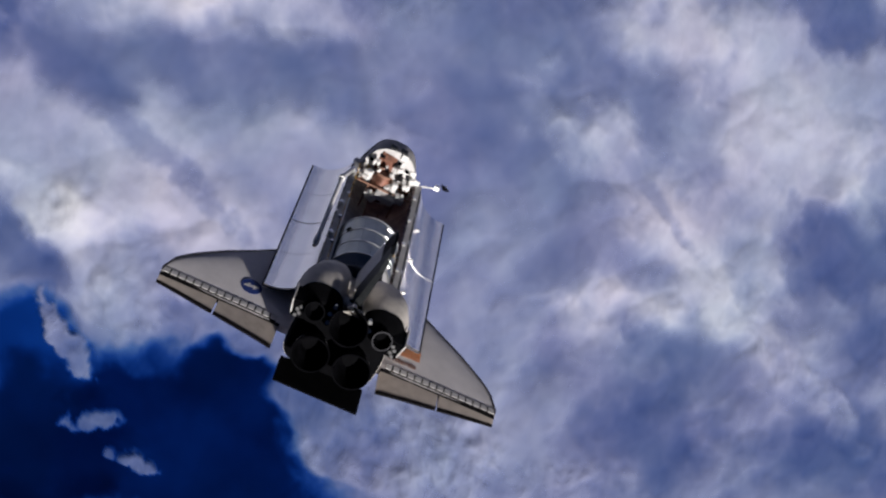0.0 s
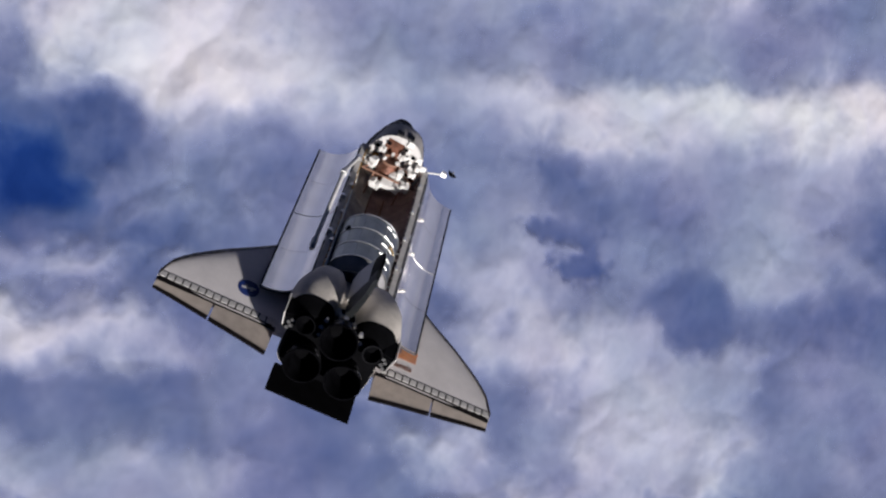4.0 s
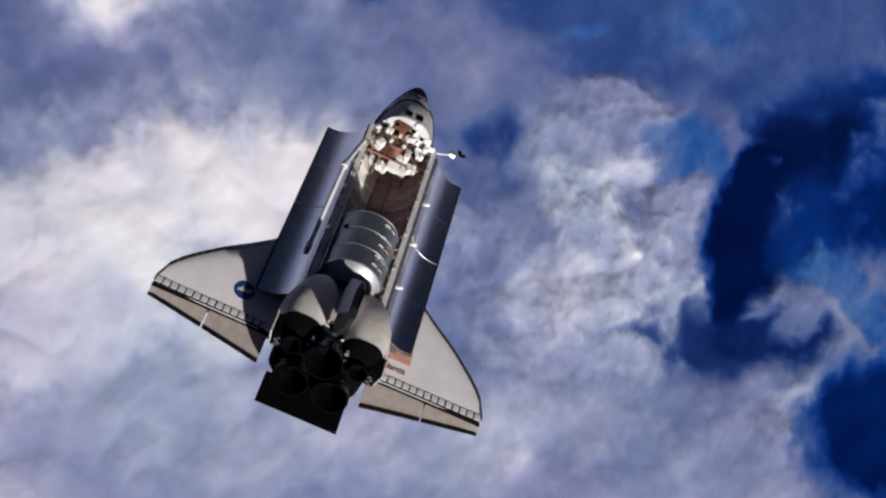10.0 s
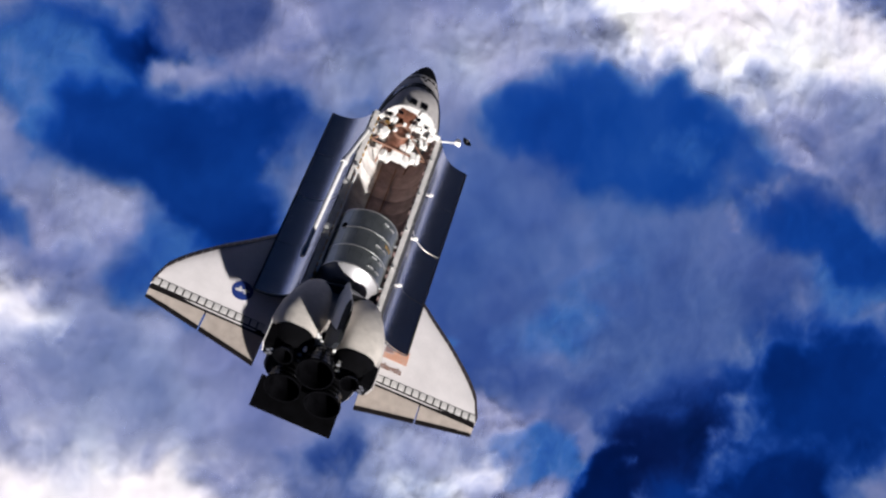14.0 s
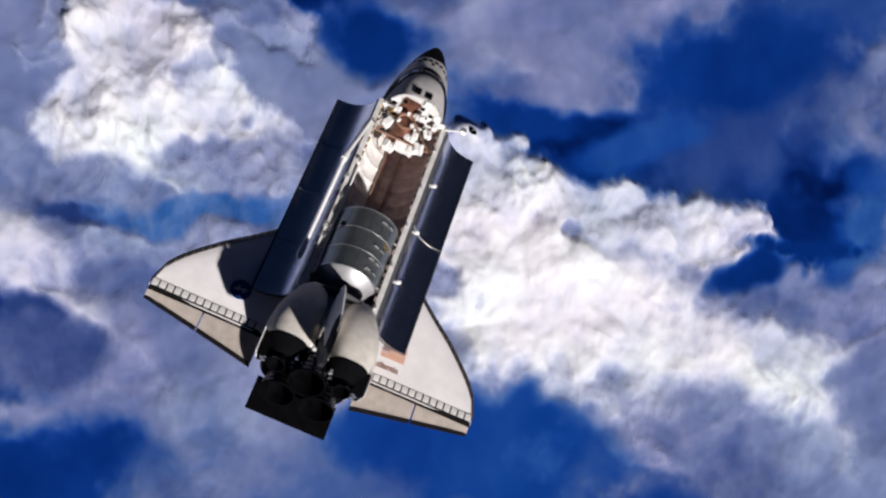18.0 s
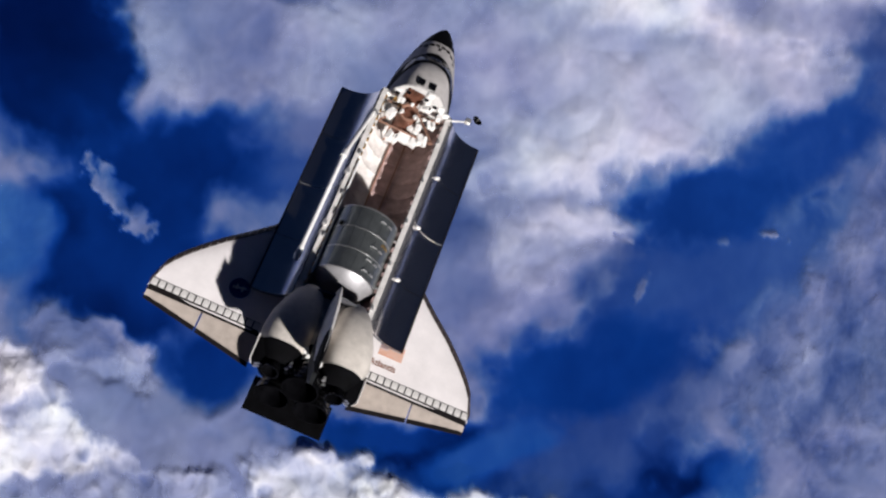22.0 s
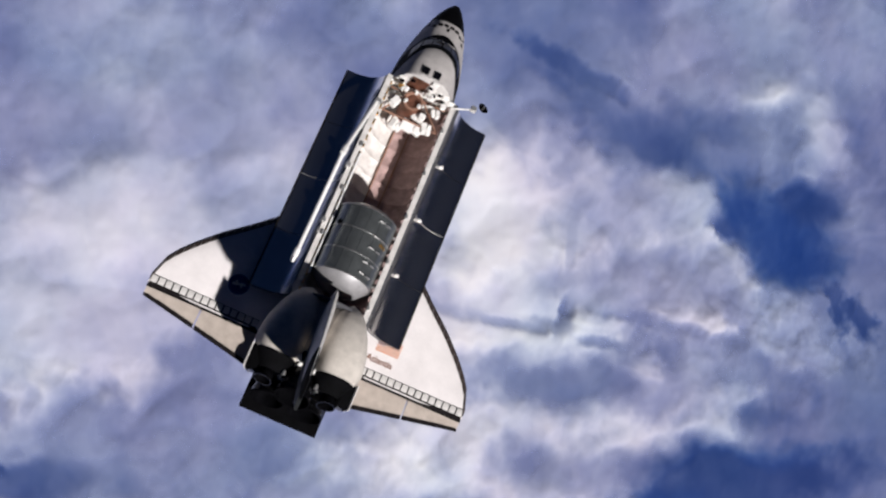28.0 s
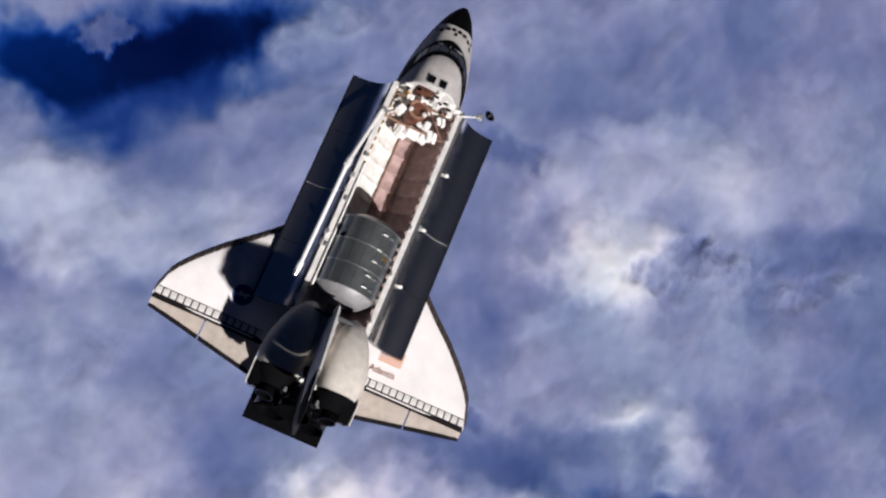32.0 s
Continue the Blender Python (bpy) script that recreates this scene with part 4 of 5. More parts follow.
patch(149, 323, 314, 109, 3, 0.82, 0.67, 0.2)
patch(-4, 397, 81, 43, 1, 0.51, 0.67, 0.3)
patch(330, 401, 97, 55, 1, 0.71, 0.56, 0.5)
patch(287, 488, 107, 65, 1, 0.45, 0.67, 0.4)
patch(537, 582, 167, 72, -18, 0.65, 0.67, 0.3)
patch(394, 643, 97, 49, -18, 0.38, 0.67, 0.4)
patch(777, 600, 114, 64, -58, 0.42, 0.78, 0.1)
patch(874, 488, 95, 103, 1, 0.51, 0.78, 0.1)
patch(997, 386, 159, 106, -28, 0.69, 0.78, 0.2)
patch(1037, 280, 198, 95, -29, 0.79, 0.78, 0.2)
patch(1305, 568, 193, 131, 1, 0.69, 0.78, 0.2)
patch(1147, 529, 90, 17, -55, 0.35, 0.67, 0.2)
patch(1118, 481, 87, 24, -8, 0.42, 0.67, 0.3)
patch(1177, 411, 63, 30, -9, 0.40, 0.67, 0.3)
patch(1405, 341, 125, 58, 39, 0.44, 0.67, 0.2)
patch(1584, 230, 106, 58, -46, 0.47, 0.67, 0.2)
patch(1614, 453, 177, 160, 1, 0.65, 0.90, 0.2)
patch(1383, 231, 199, 73, -19, 0.71, 0.78, 0.2)
patch(1672, 651, 137, 98, 2, 0.56, 0.78, 0.2)
patch(707, 892, 667, 256, 1, 0.65, 0.45, 0.15)
patch(1546, 878, 647, 241, 1, 0.71, 0.45, 0.15)
patch(334, 1080, 285, 107, -30, 0.61, 0.90, 0.2)
patch(384, 867, 345, 130, -5, 0.84, 0.78, 0.15)
patch(220, 812, 63, 57, -62, 0.42, 0.67, 0.5)
patch(198, 683, 81, 86, -0, 0.38, 0.67, 0.4)
patch(396, 1145, 67, 15, -60, 0.42, 0.78, 0.1)
patch(532, 1172, 63, 15, -49, 0.45, 0.78, 0.1)
patch(728, 1037, 166, 111, -19, 0.63, 0.78, 0.1)
patch(1233, 840, 332, 140, -14, 0.90, 0.78, 0.15)
patch(1480, 937, 192, 119, 1, 0.75, 0.78, 0.15)
patch(1286, 1143, 391, 58, -12, 0.48, 0.78, 0.1)
patch(1474, 1097, 152, 47, -8, 0.44, 0.78, 0.1)
patch(1208, 875, 54, 15, -48, 0.57, 0.78, 0.1)
patch(1889, 1212, 256, 122, -16, 0.19, 0.67, 0.6, 0.15)
patch(1770, 1184, 85, 43, -25, 0.44, 0.56, 0.7)
patch(1641, 1119, 117, 30, -17, 0.47, 0.67, 0.4)
patch(1716, 904, 173, 110, 1, 0.69, 0.78, 0.15)
patch(1884, 782, 179, 100, 0, 0.82, 0.78, 0.15)
patch(1424, 721, 280, 90, -0, 0.82, 0.78, 0.15)
patch(1615, 781, 436, 109, -9, 0.94, 0.78, 0.15)
patch(332, 834, 207, 76, -5, 0.90, 0.78, 0.15)
patch(1130, 593, 73, 47, -59, 0.40, 0.67, 0.3)
patch(1304, 530, 215, 84, -11, 0.51, 0.67, 0.3)
patch(1624, 573, 239, 99, -1, 0.65, 0.78, 0.2)
patch(1437, 331, 71, 80, -2, 0.42, 0.56, 0.2)
patch(1970, 465, 172, 76, -19, 0.46, 0.67, 0.3)
patch(1771, 280, 316, 64, -2, 0.46, 0.67, 0.3)
patch(490, 592, 237, 111, -1, 0.53, 0.67, 0.4)
patch(279, 552, 104, 66, -1, 0.51, 0.67, 0.4)
patch(490, 333, 413, 74, -2, 0.51, 0.67, 0.4)
patch(832, 1380, 544, 220, 1, 0.68, 0.45, 0.1)
patch(672, 1411, 368, 163, -15, 0.89, 0.78, 0.1)
patch(567, 1215, 239, 109, -0, 0.79, 0.78, 0.1)
patch(518, 1609, 173, 63, 2, 0.56, 0.78, 0.15)
patch(940, 1602, 110, 88, 2, 0.61, 0.78, 0.1)
patch(918, 1667, 59, 50, -59, 0.42, 0.67, 0.2)
patch(1058, 1075, 574, 104, -1, 0.69, 0.67, 0.15)
patch(1589, 1424, 375, 224, 1, 0.57, 0.45, 0.5)
patch(1377, 1559, 155, 52, 16, 0.42, 0.67, 0.5)
patch(1343, 1490, 72, 46, 1, 0.59, 0.56, 0.4)
patch(1594, 1647, 186, 52, -7, 0.22, 0.73, 0.6, 0.3)
patch(1743, 1699, 140, 53, -7, 0.51, 0.56, 0.6)
patch(1692, 1342, 161, 92, 29, 0.95, 0.62, 0.6)
patch(1726, 1462, 115, 60, 1, 0.68, 0.56, 0.8)
patch(1885, 1380, 79, 73, 1, 0.71, 0.56, 1)
patch(1531, 1282, 162, 95, -28, 0.59, 0.56, 0.6)
patch(1405, 1421, 109, 70, 1, 0.53, 0.56, 0.7)
patch(2141, 1641, 178, 183, 2, 0.08, 0.73, 0.7, 0.4)
patch(2043, 1431, 115, 159, -8, 0.08, 0.73, 0.7, 0.4)
patch(2094, 1221, 130, 69, -0, 0.14, 0.73, 0.7, 0.3)
patch(2172, 1308, 55, 101, -27, 0.40, 0.56, 0.7)
patch(1660, 1186, 231, 48, -10, 0.65, 0.56, 0.6)
patch(1537, 1067, 326, 72, -1, 0.68, 0.78, 0.3)
patch(1925, 1073, 188, 75, -1, 0.53, 0.67, 0.4)
patch(1904, 937, 295, 107, -2, 0.59, 0.78, 0.3)
patch(2131, 1032, 115, 55, 49, 0.59, 0.56, 0.6)
patch(2403, 1001, 204, 182, -1, 0.10, 0.45, 0.2, 1)
patch(1296, 882, 604, 95, -2, 0.59, 0.67, 0.2)
patch(1197, 2092, 242, 166, -18, 0.14, 0.45, 0.1, 1)
patch(1921, 1998, 507, 307, 1, 0.28, 0.45, 0.15, 0.4)
patch(804, 2111, 162, 75, -19, 0.28, 0.78, 0.4, 1)
patch(693, 2190, 158, 53, -19, 0.12, 0.78, 0.1, 0.8)
patch(907, 1997, 198, 65, -24, 0.43, 0.56, 0.5)
patch(731, 1929, 133, 116, -41, 0.95, 0.78, 0.2)
patch(886, 1856, 221, 103, -30, 0.96, 0.78, 0.2)
patch(1045, 1891, 151, 82, -20, 0.58, 0.56, 0.3)
patch(949, 1868, 43, 32, -50, 0.55, 0.67, 0.6)
patch(1480, 2124, 158, 49, -60, 0.38, 0.56, 0.6, 1)
patch(1559, 2001, 36, 57, 1, 0.28, 0.67, 0.4, 1)
patch(1646, 1876, 48, 12, 1, 0.34, 0.67, 0.4, 1)
patch(2015, 1880, 187, 112, 34, 0.38, 0.90, 0.5, 0.2)
patch(2275, 1981, 195, 102, 29, 0.33, 0.78, 0.3, 0.3)
patch(2333, 2165, 217, 97, 2, 0.08, 0.67, 0.1, 0.4)
patch(1705, 1736, 161, 65, -19, 0.56, 0.45, 0.7)
patch(1622, 1630, 134, 94, -1, 0.61, 0.45, 0.6)
patch(1724, 1509, 187, 108, -1, 0.72, 0.39, 0.9)
patch(1851, 1446, 102, 110, -2, 0.56, 0.34, 0.9)
patch(1884, 1603, 116, 54, -20, 0.40, 0.56, 0.6, 1)
patch(1679, 1318, 186, 85, -2, 0.70, 0.56, 0.7)
patch(2019, 1454, 87, 159, -11, 0.08, 0.50, 0.5, 1)
patch(2205, 1449, 95, 101, -1, 0.16, 0.67, 0.4, 1)
patch(2308, 1294, 160, 57, -43, 0.36, 0.56, 0.8, 1)
patch(2451, 1494, 155, 167, -1, 0.11, 0.56, 0.2, 1)
patch(906, 1549, 320, 144, -1, 0.96, 0.78, 0.1)
patch(2087, 2167, 419, 276, 0, 0.35, 0.56, 0.15, 0.35)
patch(1050, 2393, 269, 151, -19, 0.17, 0.45, 0.15, 1)
patch(907, 2431, 100, 85, -19, 0.34, 0.67, 0.5, 1)
patch(1103, 2480, 63, 64, 2, 0.10, 0.56, 0.2, 1)
patch(1009, 2338, 103, 59, -20, 0.14, 0.56, 0.1, 1)
patch(886, 2325, 40, 42, 1, 0.38, 0.56, 0.4, 1)
patch(1187, 2374, 128, 54, -35, 0.51, 0.45, 0.6)
patch(1296, 2272, 82, 28, -9, 0.40, 0.56, 0.6, 1)
patch(1338, 2454, 152, 94, -29, 0.56, 0.45, 0.6)
patch(1462, 2335, 101, 78, 1, 0.43, 0.56, 0.5)
patch(1666, 2452, 198, 96, 11, 0.57, 0.45, 0.4)
patch(1807, 2490, 191, 69, 2, 0.58, 0.45, 0.5)
patch(1950, 2575, 183, 75, -7, 0.67, 0.45, 0.8)
patch(2202, 2526, 420, 125, -19, 0.64, 0.45, 0.9)
patch(2403, 2412, 276, 111, -26, 0.70, 0.45, 0.9)
patch(2476, 2279, 175, 45, -27, 0.61, 0.45, 0.8)
patch(2186, 2270, 58, 30, 1, 0.43, 0.56, 0.7)
patch(2347, 2167, 76, 23, 39, 0.43, 0.67, 0.5)
patch(1835, 2341, 97, 52, 1, 0.25, 0.56, 0.1, 1)
patch(1980, 1964, 170, 68, 29, 0.36, 0.67, 0.5, 1)
patch(2224, 1960, 236, 148, -1, 0.33, 0.67, 0.3, 0.2)
patch(2570, 1763, 280, 167, -2, 0.13, 0.56, 0.1, 1)
patch(2613, 2017, 126, 76, -1, 0.32, 0.56, 0.4, 1)
patch(1188, 2199, 118, 61, 0, 0.17, 0.56, 0.1, 1)
patch(946, 2133, 165, 86, -21, 0.55, 0.56, 0.4)
patch(1156, 2011, 132, 98, -41, 0.33, 0.67, 0.4, 1)
patch(1102, 1800, 354, 101, -2, 0.51, 0.67, 0.3)
patch(2462, 2936, 492, 101, -7, 0.09, 0.45, 0.1, 1)
patch(2145, 2983, 159, 46, 2, 0.17, 0.56, 0.1, 1)
patch(2205, 3049, 161, 29, 2, 0.33, 0.67, 0.2)
patch(2776, 2774, 179, 74, -17, 0.12, 0.56, 0.1, 1)
patch(1351, 2781, 444, 196, -19, 0.48, 0.45, 0.7)
patch(1512, 2905, 282, 71, -10, 0.89, 0.45, 1)
patch(1246, 2875, 185, 107, -29, 0.55, 0.45, 0.9)
patch(1173, 2681, 198, 58, -46, 0.81, 0.56, 0.4)
patch(1459, 2684, 185, 55, -20, 0.66, 0.56, 0.7)
patch(1491, 2784, 131, 46, 1, 0.36, 0.45, 0.9)
patch(1246, 2790, 73, 24, -9, 0.21, 0.56, 0.3)
patch(1152, 2584, 87, 39, -10, 0.21, 0.56, 0.5)
patch(1214, 2514, 146, 54, -11, 0.33, 0.56, 0.6)
patch(1061, 2680, 30, 95, 16, 0.14, 0.56, 0.1, 1)
patch(1319, 2386, 182, 61, -6, 0.45, 0.56, 0.4)
patch(1192, 2289, 273, 105, -2, 0.17, 0.56, 0.2, 1)
patch(1461, 2191, 125, 89, -32, 0.38, 0.56, 0.5)
patch(2103, 2313, 275, 137, -11, 0.23, 0.34, 0.1, 1)
patch(2003, 2898, 131, 69, -8, 0.64, 0.45, 1)
patch(2090, 2785, 218, 123, -28, 0.89, 0.45, 1)
patch(2282, 2611, 395, 137, -14, 0.99, 0.45, 0.5)
patch(2546, 2489, 363, 135, -19, 0.94, 0.56, 0.5)
patch(2774, 2563, 181, 87, -9, 0.82, 0.56, 0.4)
patch(2469, 2769, 170, 66, -8, 0.77, 0.45, 0.6)
patch(2592, 2667, 126, 32, -27, 0.48, 0.56, 0.3)
patch(2681, 2625, 58, 17, 39, 0.33, 0.56, 0.2)
patch(2689, 2338, 236, 75, -19, 0.55, 0.56, 0.4)
patch(2229, 2292, 70, 49, -1, 0.28, 0.56, 0.6, 1)
patch(2724, 2172, 296, 88, -29, 0.46, 0.56, 0.5)
patch(2564, 2076, 276, 62, -16, 0.20, 0.56, 0.3, 1)
patch(1661, 3315, 236, 164, -9, 0.13, 0.39, 0.1, 1)
patch(1554, 3463, 126, 69, 2, 0.11, 0.45, 0.1, 1)
patch(1860, 3120, 90, 56, 0, 0.15, 0.56, 0.1, 1)
patch(1389, 3414, 112, 100, -50, 0.34, 0.39, 0.3, 1)
patch(1676, 3462, 100, 28, -39, 0.38, 0.56, 0.8, 1)
patch(1377, 3138, 177, 116, -46, 0.91, 0.56, 1)
patch(1618, 3173, 145, 71, -35, 0.64, 0.45, 1)
patch(1376, 2998, 175, 97, -0, 0.91, 0.56, 1)
patch(1608, 2874, 216, 61, -1, 0.58, 0.56, 1)
patch(1479, 2788, 191, 44, -1, 0.40, 0.56, 0.9, 1)
patch(1641, 2671, 384, 68, -2, 0.56, 0.56, 0.9)
patch(1374, 2636, 125, 56, -2, 0.43, 0.56, 0.7)
patch(2199, 3488, 378, 91, -3, 0.28, 0.67, 0.2, 0.4)
patch(2382, 3415, 318, 104, 16, 0.38, 0.67, 0.3)
patch(2265, 3261, 168, 70, 20, 0.44, 0.67, 0.2)
patch(2461, 3253, 231, 73, 35, 0.46, 0.67, 0.3)
patch(2245, 3064, 120, 47, 10, 0.48, 0.45, 0.3)
patch(2658, 3436, 164, 73, 30, 0.36, 0.67, 0.3)
patch(2672, 3064, 321, 167, 44, 0.23, 0.67, 0.1, 0.25)
patch(2408, 2957, 160, 55, 19, 0.24, 0.45, 0.1, 1)
patch(2781, 3283, 145, 133, 1, 0.20, 0.56, 0.1, 0.4)
patch(2735, 3295, 32, 8, 71, 0.46, 0.90, 0.9)
patch(2687, 3183, 12, 14, 1, 0.46, 0.90, 0.9)
patch(2440, 3129, 12, 7, 0, 0.50, 0.90, 0.9)
patch(2513, 3201, 12, 7, 1, 0.46, 0.90, 0.9)
patch(2923, 3396, 18, 9, 2, 0.44, 0.90, 0.9)
patch(3004, 3408, 31, 6, 2, 0.44, 0.90, 0.9)
patch(3034, 3090, 224, 70, -107, 0.36, 0.67, 0.8)
patch(2924, 2814, 150, 55, -104, 0.29, 0.67, 0.4, 1)
patch(2464, 2787, 269, 66, -13, 0.82, 0.45, 0.8)
patch(2865, 2614, 331, 70, -7, 0.48, 0.56, 0.6)
patch(2661, 2684, 96, 36, 18, 0.15, 0.56, 0.2, 1)
patch(2792, 2732, 135, 19, -2, 0.14, 0.56, 0.2, 1)
patch(1532, 3743, 151, 211, 1, 0.09, 0.39, 0.1, 1)
patch(1663, 3498, 179, 118, -31, 0.14, 0.39, 0.1, 1)
patch(1746, 3343, 171, 77, -11, 0.14, 0.45, 0.1, 1)
patch(1853, 3771, 214, 163, -50, 0.61, 0.34, 0.35)
patch(1768, 3661, 116, 97, -30, 0.57, 0.34, 0.4)
patch(1960, 3861, 184, 77, -13, 0.56, 0.56, 0.3)
patch(1852, 3911, 168, 17, -18, 0.34, 0.67, 0.2)
patch(1574, 3943, 109, 27, -29, 0.25, 0.56, 0.2)
patch(1716, 3938, 123, 15, -34, 0.32, 0.67, 0.2)
patch(1621, 3509, 65, 32, -42, 0.64, 0.45, 0.9)
patch(1683, 3443, 49, 26, -42, 0.48, 0.56, 0.9)
patch(1547, 3238, 105, 53, -33, 0.48, 0.56, 0.8)
patch(1908, 3261, 99, 68, -2, 0.33, 0.67, 0.4)
patch(2745, 3767, 466, 201, 6, 0.61, 0.45, 0.2)
patch(2601, 3588, 281, 114, 20, 0.81, 0.56, 0.25)
patch(2508, 3400, 156, 84, 19, 0.61, 0.45, 0.3)
patch(2855, 3565, 88, 33, 29, 0.74, 0.56, 0.3)
patch(2630, 3446, 197, 44, 14, 0.77, 0.56, 0.3)
patch(2739, 3955, 376, 47, 2, 0.48, 0.78, 0.2)
patch(3196, 3935, 203, 85, 2, 0.51, 0.67, 0.3)
patch(2618, 3881, 110, 47, -17, 0.70, 0.78, 0.2)
patch(2852, 3285, 426, 135, 28, 0.24, 0.62, 0.1, 0.6)
patch(2640, 3132, 250, 99, 8, 0.17, 0.56, 0.1, 1)
patch(3078, 3578, 222, 70, 24, 0.24, 0.67, 0.15, 0.5)
patch(3209, 3672, 162, 45, 14, 0.28, 0.78, 0.2, 0.6)
patch(2905, 3866, 18, 19, 2, 0.87, 0.56, 0.6)
patch(3069, 3834, 22, 5, 1, 0.68, 0.90, 0.6)
patch(3114, 3815, 22, 9, 1, 0.62, 0.90, 0.6)
patch(3191, 3754, 16, 6, 1, 0.60, 0.90, 0.6)
patch(2913, 3395, 13, 9, -1, 0.40, 0.90, 0.9)
patch(3019, 3406, 26, 6, -14, 0.44, 0.90, 0.9)
patch(2730, 3300, 23, 9, 65, 0.38, 0.90, 0.9)
patch(2688, 3398, 29, 5, -20, 0.57, 0.90, 0.9)
patch(2753, 3541, 10, 7, 0, 0.82, 0.90, 0.6)
patch(3233, 3213, 416, 127, -104, 0.44, 0.56, 0.9)
patch(3328, 3529, 113, 84, -109, 0.44, 0.67, 0.7)
patch(2070, 4190, 429, 196, 1, 0.64, 0.45, 0.2)
patch(2123, 4267, 173, 163, 2, 0.89, 0.78, 0.15)
patch(1964, 4090, 275, 86, 11, 0.89, 0.78, 0.35)
patch(1809, 4205, 132, 106, 1, 0.61, 0.67, 0.25)
patch(1767, 3981, 112, 17, -16, 0.40, 0.78, 0.4)
patch(1848, 3943, 114, 14, -16, 0.25, 0.56, 0.4)
patch(1755, 3863, 79, 52, -47, 0.17, 0.67, 0.3, 0.8)
patch(1858, 3774, 178, 87, -11, 0.51, 0.67, 0.3)
patch(1804, 3555, 229, 83, -2, 0.13, 0.56, 0.15, 1)
patch(2071, 3568, 165, 68, -2, 0.38, 0.78, 0.2)
patch(3007, 4117, 575, 238, 1, 0.80, 0.45, 0.2)
patch(2812, 4335, 208, 87, 2, 0.64, 0.56, 0.2)
patch(2689, 4387, 108, 68, 2, 0.56, 0.67, 0.2)
patch(2960, 4352, 75, 105, 2, 0.53, 0.67, 0.2)
patch(3232, 4325, 197, 108, -12, 0.67, 0.45, 0.5)
patch(3363, 4097, 133, 76, -36, 0.64, 0.45, 0.7)
patch(2890, 4215, 212, 13, -10, 0.64, 0.67, 0.1)
patch(3198, 4204, 158, 17, -17, 0.48, 0.67, 0.2)
patch(3028, 4224, 72, 16, 60, 0.48, 0.67, 0.2)
patch(2746, 4066, 171, 129, 1, 0.97, 0.90, 0.1)
patch(3009, 4057, 333, 102, -4, 0.94, 0.67, 0.15)
patch(2825, 3901, 262, 71, -0, 0.89, 0.67, 0.3)
patch(3121, 3827, 129, 45, 18, 0.67, 0.45, 0.6)
patch(2901, 3871, 12, 14, -0, 0.88, 0.90, 0.4)
patch(2725, 3925, 33, 17, 60, 0.96, 0.56, 0.3)
patch(3069, 3833, 9, 6, -1, 0.84, 0.90, 0.4)
patch(3416, 3861, 205, 57, 9, 0.19, 0.67, 0.2, 0.8)
patch(3520, 3999, 98, 45, 0, 0.40, 0.56, 0.4)
patch(3512, 4396, 83, 86, 2, 0.17, 0.56, 0.2)
patch(2707, 3700, 270, 102, -1, 0.72, 0.67, 0.2)
patch(2982, 3743, 191, 68, 9, 0.64, 0.67, 0.2)
patch(3091, 3593, 288, 92, 33, 0.22, 0.67, 0.15, 0.8)
patch(2888, 3489, 230, 74, -2, 0.18, 0.67, 0.15, 0.9)
patch(3397, 3698, 152, 114, -1, 0.32, 0.67, 0.5, 0.3)
patch(2107, 4476, 470, 248, 1, 0.68, 0.45, 0.15)
patch(2055, 4464, 268, 140, -10, 0.82, 0.78, 0.1)
patch(2108, 4690, 275, 94, 32, 0.57, 0.78, 0.25)
patch(1965, 4758, 91, 63, 2, 0.45, 0.78, 0.2)
patch(2340, 4730, 154, 86, 32, 0.57, 0.78, 0.25)
patch(2374, 4512, 88, 66, 1, 0.74, 0.78, 0.2)
patch(2002, 4237, 186, 87, -1, 0.80, 0.78, 0.1)
patch(2267, 4156, 65, 67, -1, 0.57, 0.78, 0.2)
patch(2951, 4579, 204, 153, -37, 0.60, 0.56, 0.15)
patch(2895, 4415, 182, 175, 0, 0.92, 0.67, 0.1)
patch(3183, 4345, 205, 90, -0, 0.85, 0.45, 0.35)
patch(3303, 4271, 264, 73, -24, 0.80, 0.45, 0.45)
patch(2851, 4748, 95, 91, 2, 0.57, 0.67, 0.2)
patch(3323, 4730, 337, 143, 2, 0.44, 0.56, 0.35)
patch(3008, 4725, 114, 43, -37, 0.25, 0.56, 0.4)
patch(3006, 4806, 73, 41, 2, 0.32, 0.67, 0.3)
patch(3250, 4621, 141, 59, 1, 0.38, 0.67, 0.3)
patch(3456, 4686, 86, 48, 2, 0.57, 0.56, 0.4)
patch(3492, 4486, 121, 74, 1, 0.47, 0.45, 0.6)
patch(3636, 4593, 137, 99, 1, 0.47, 0.56, 0.5)
patch(3518, 4363, 129, 72, -18, 0.22, 0.84, 0.35, 0.3)
patch(3363, 4405, 84, 32, -42, 0.31, 0.56, 0.3)
patch(3031, 4368, 106, 11, 81, 0.74, 0.67, 0.1)
patch(2900, 4201, 117, 11, -10, 0.65, 0.67, 0.1)
patch(3548, 4169, 222, 68, -19, 0.57, 0.45, 0.7)
patch(3664, 4205, 47, 19, -71, 0.28, 0.78, 0.5)
patch(3612, 4269, 36, 19, -0, 0.45, 0.56, 0.7)
patch(3349, 4111, 174, 62, -10, 0.47, 0.56, 0.5)
patch(3555, 4030, 83, 51, -2, 0.47, 0.56, 0.6)
patch(3126, 4152, 77, 12, -10, 0.55, 0.67, 0.2)
patch(3028, 4057, 302, 73, -2, 0.55, 0.78, 0.2)
patch(2213, 4034, 412, 68, -2, 0.53, 0.78, 0.2)
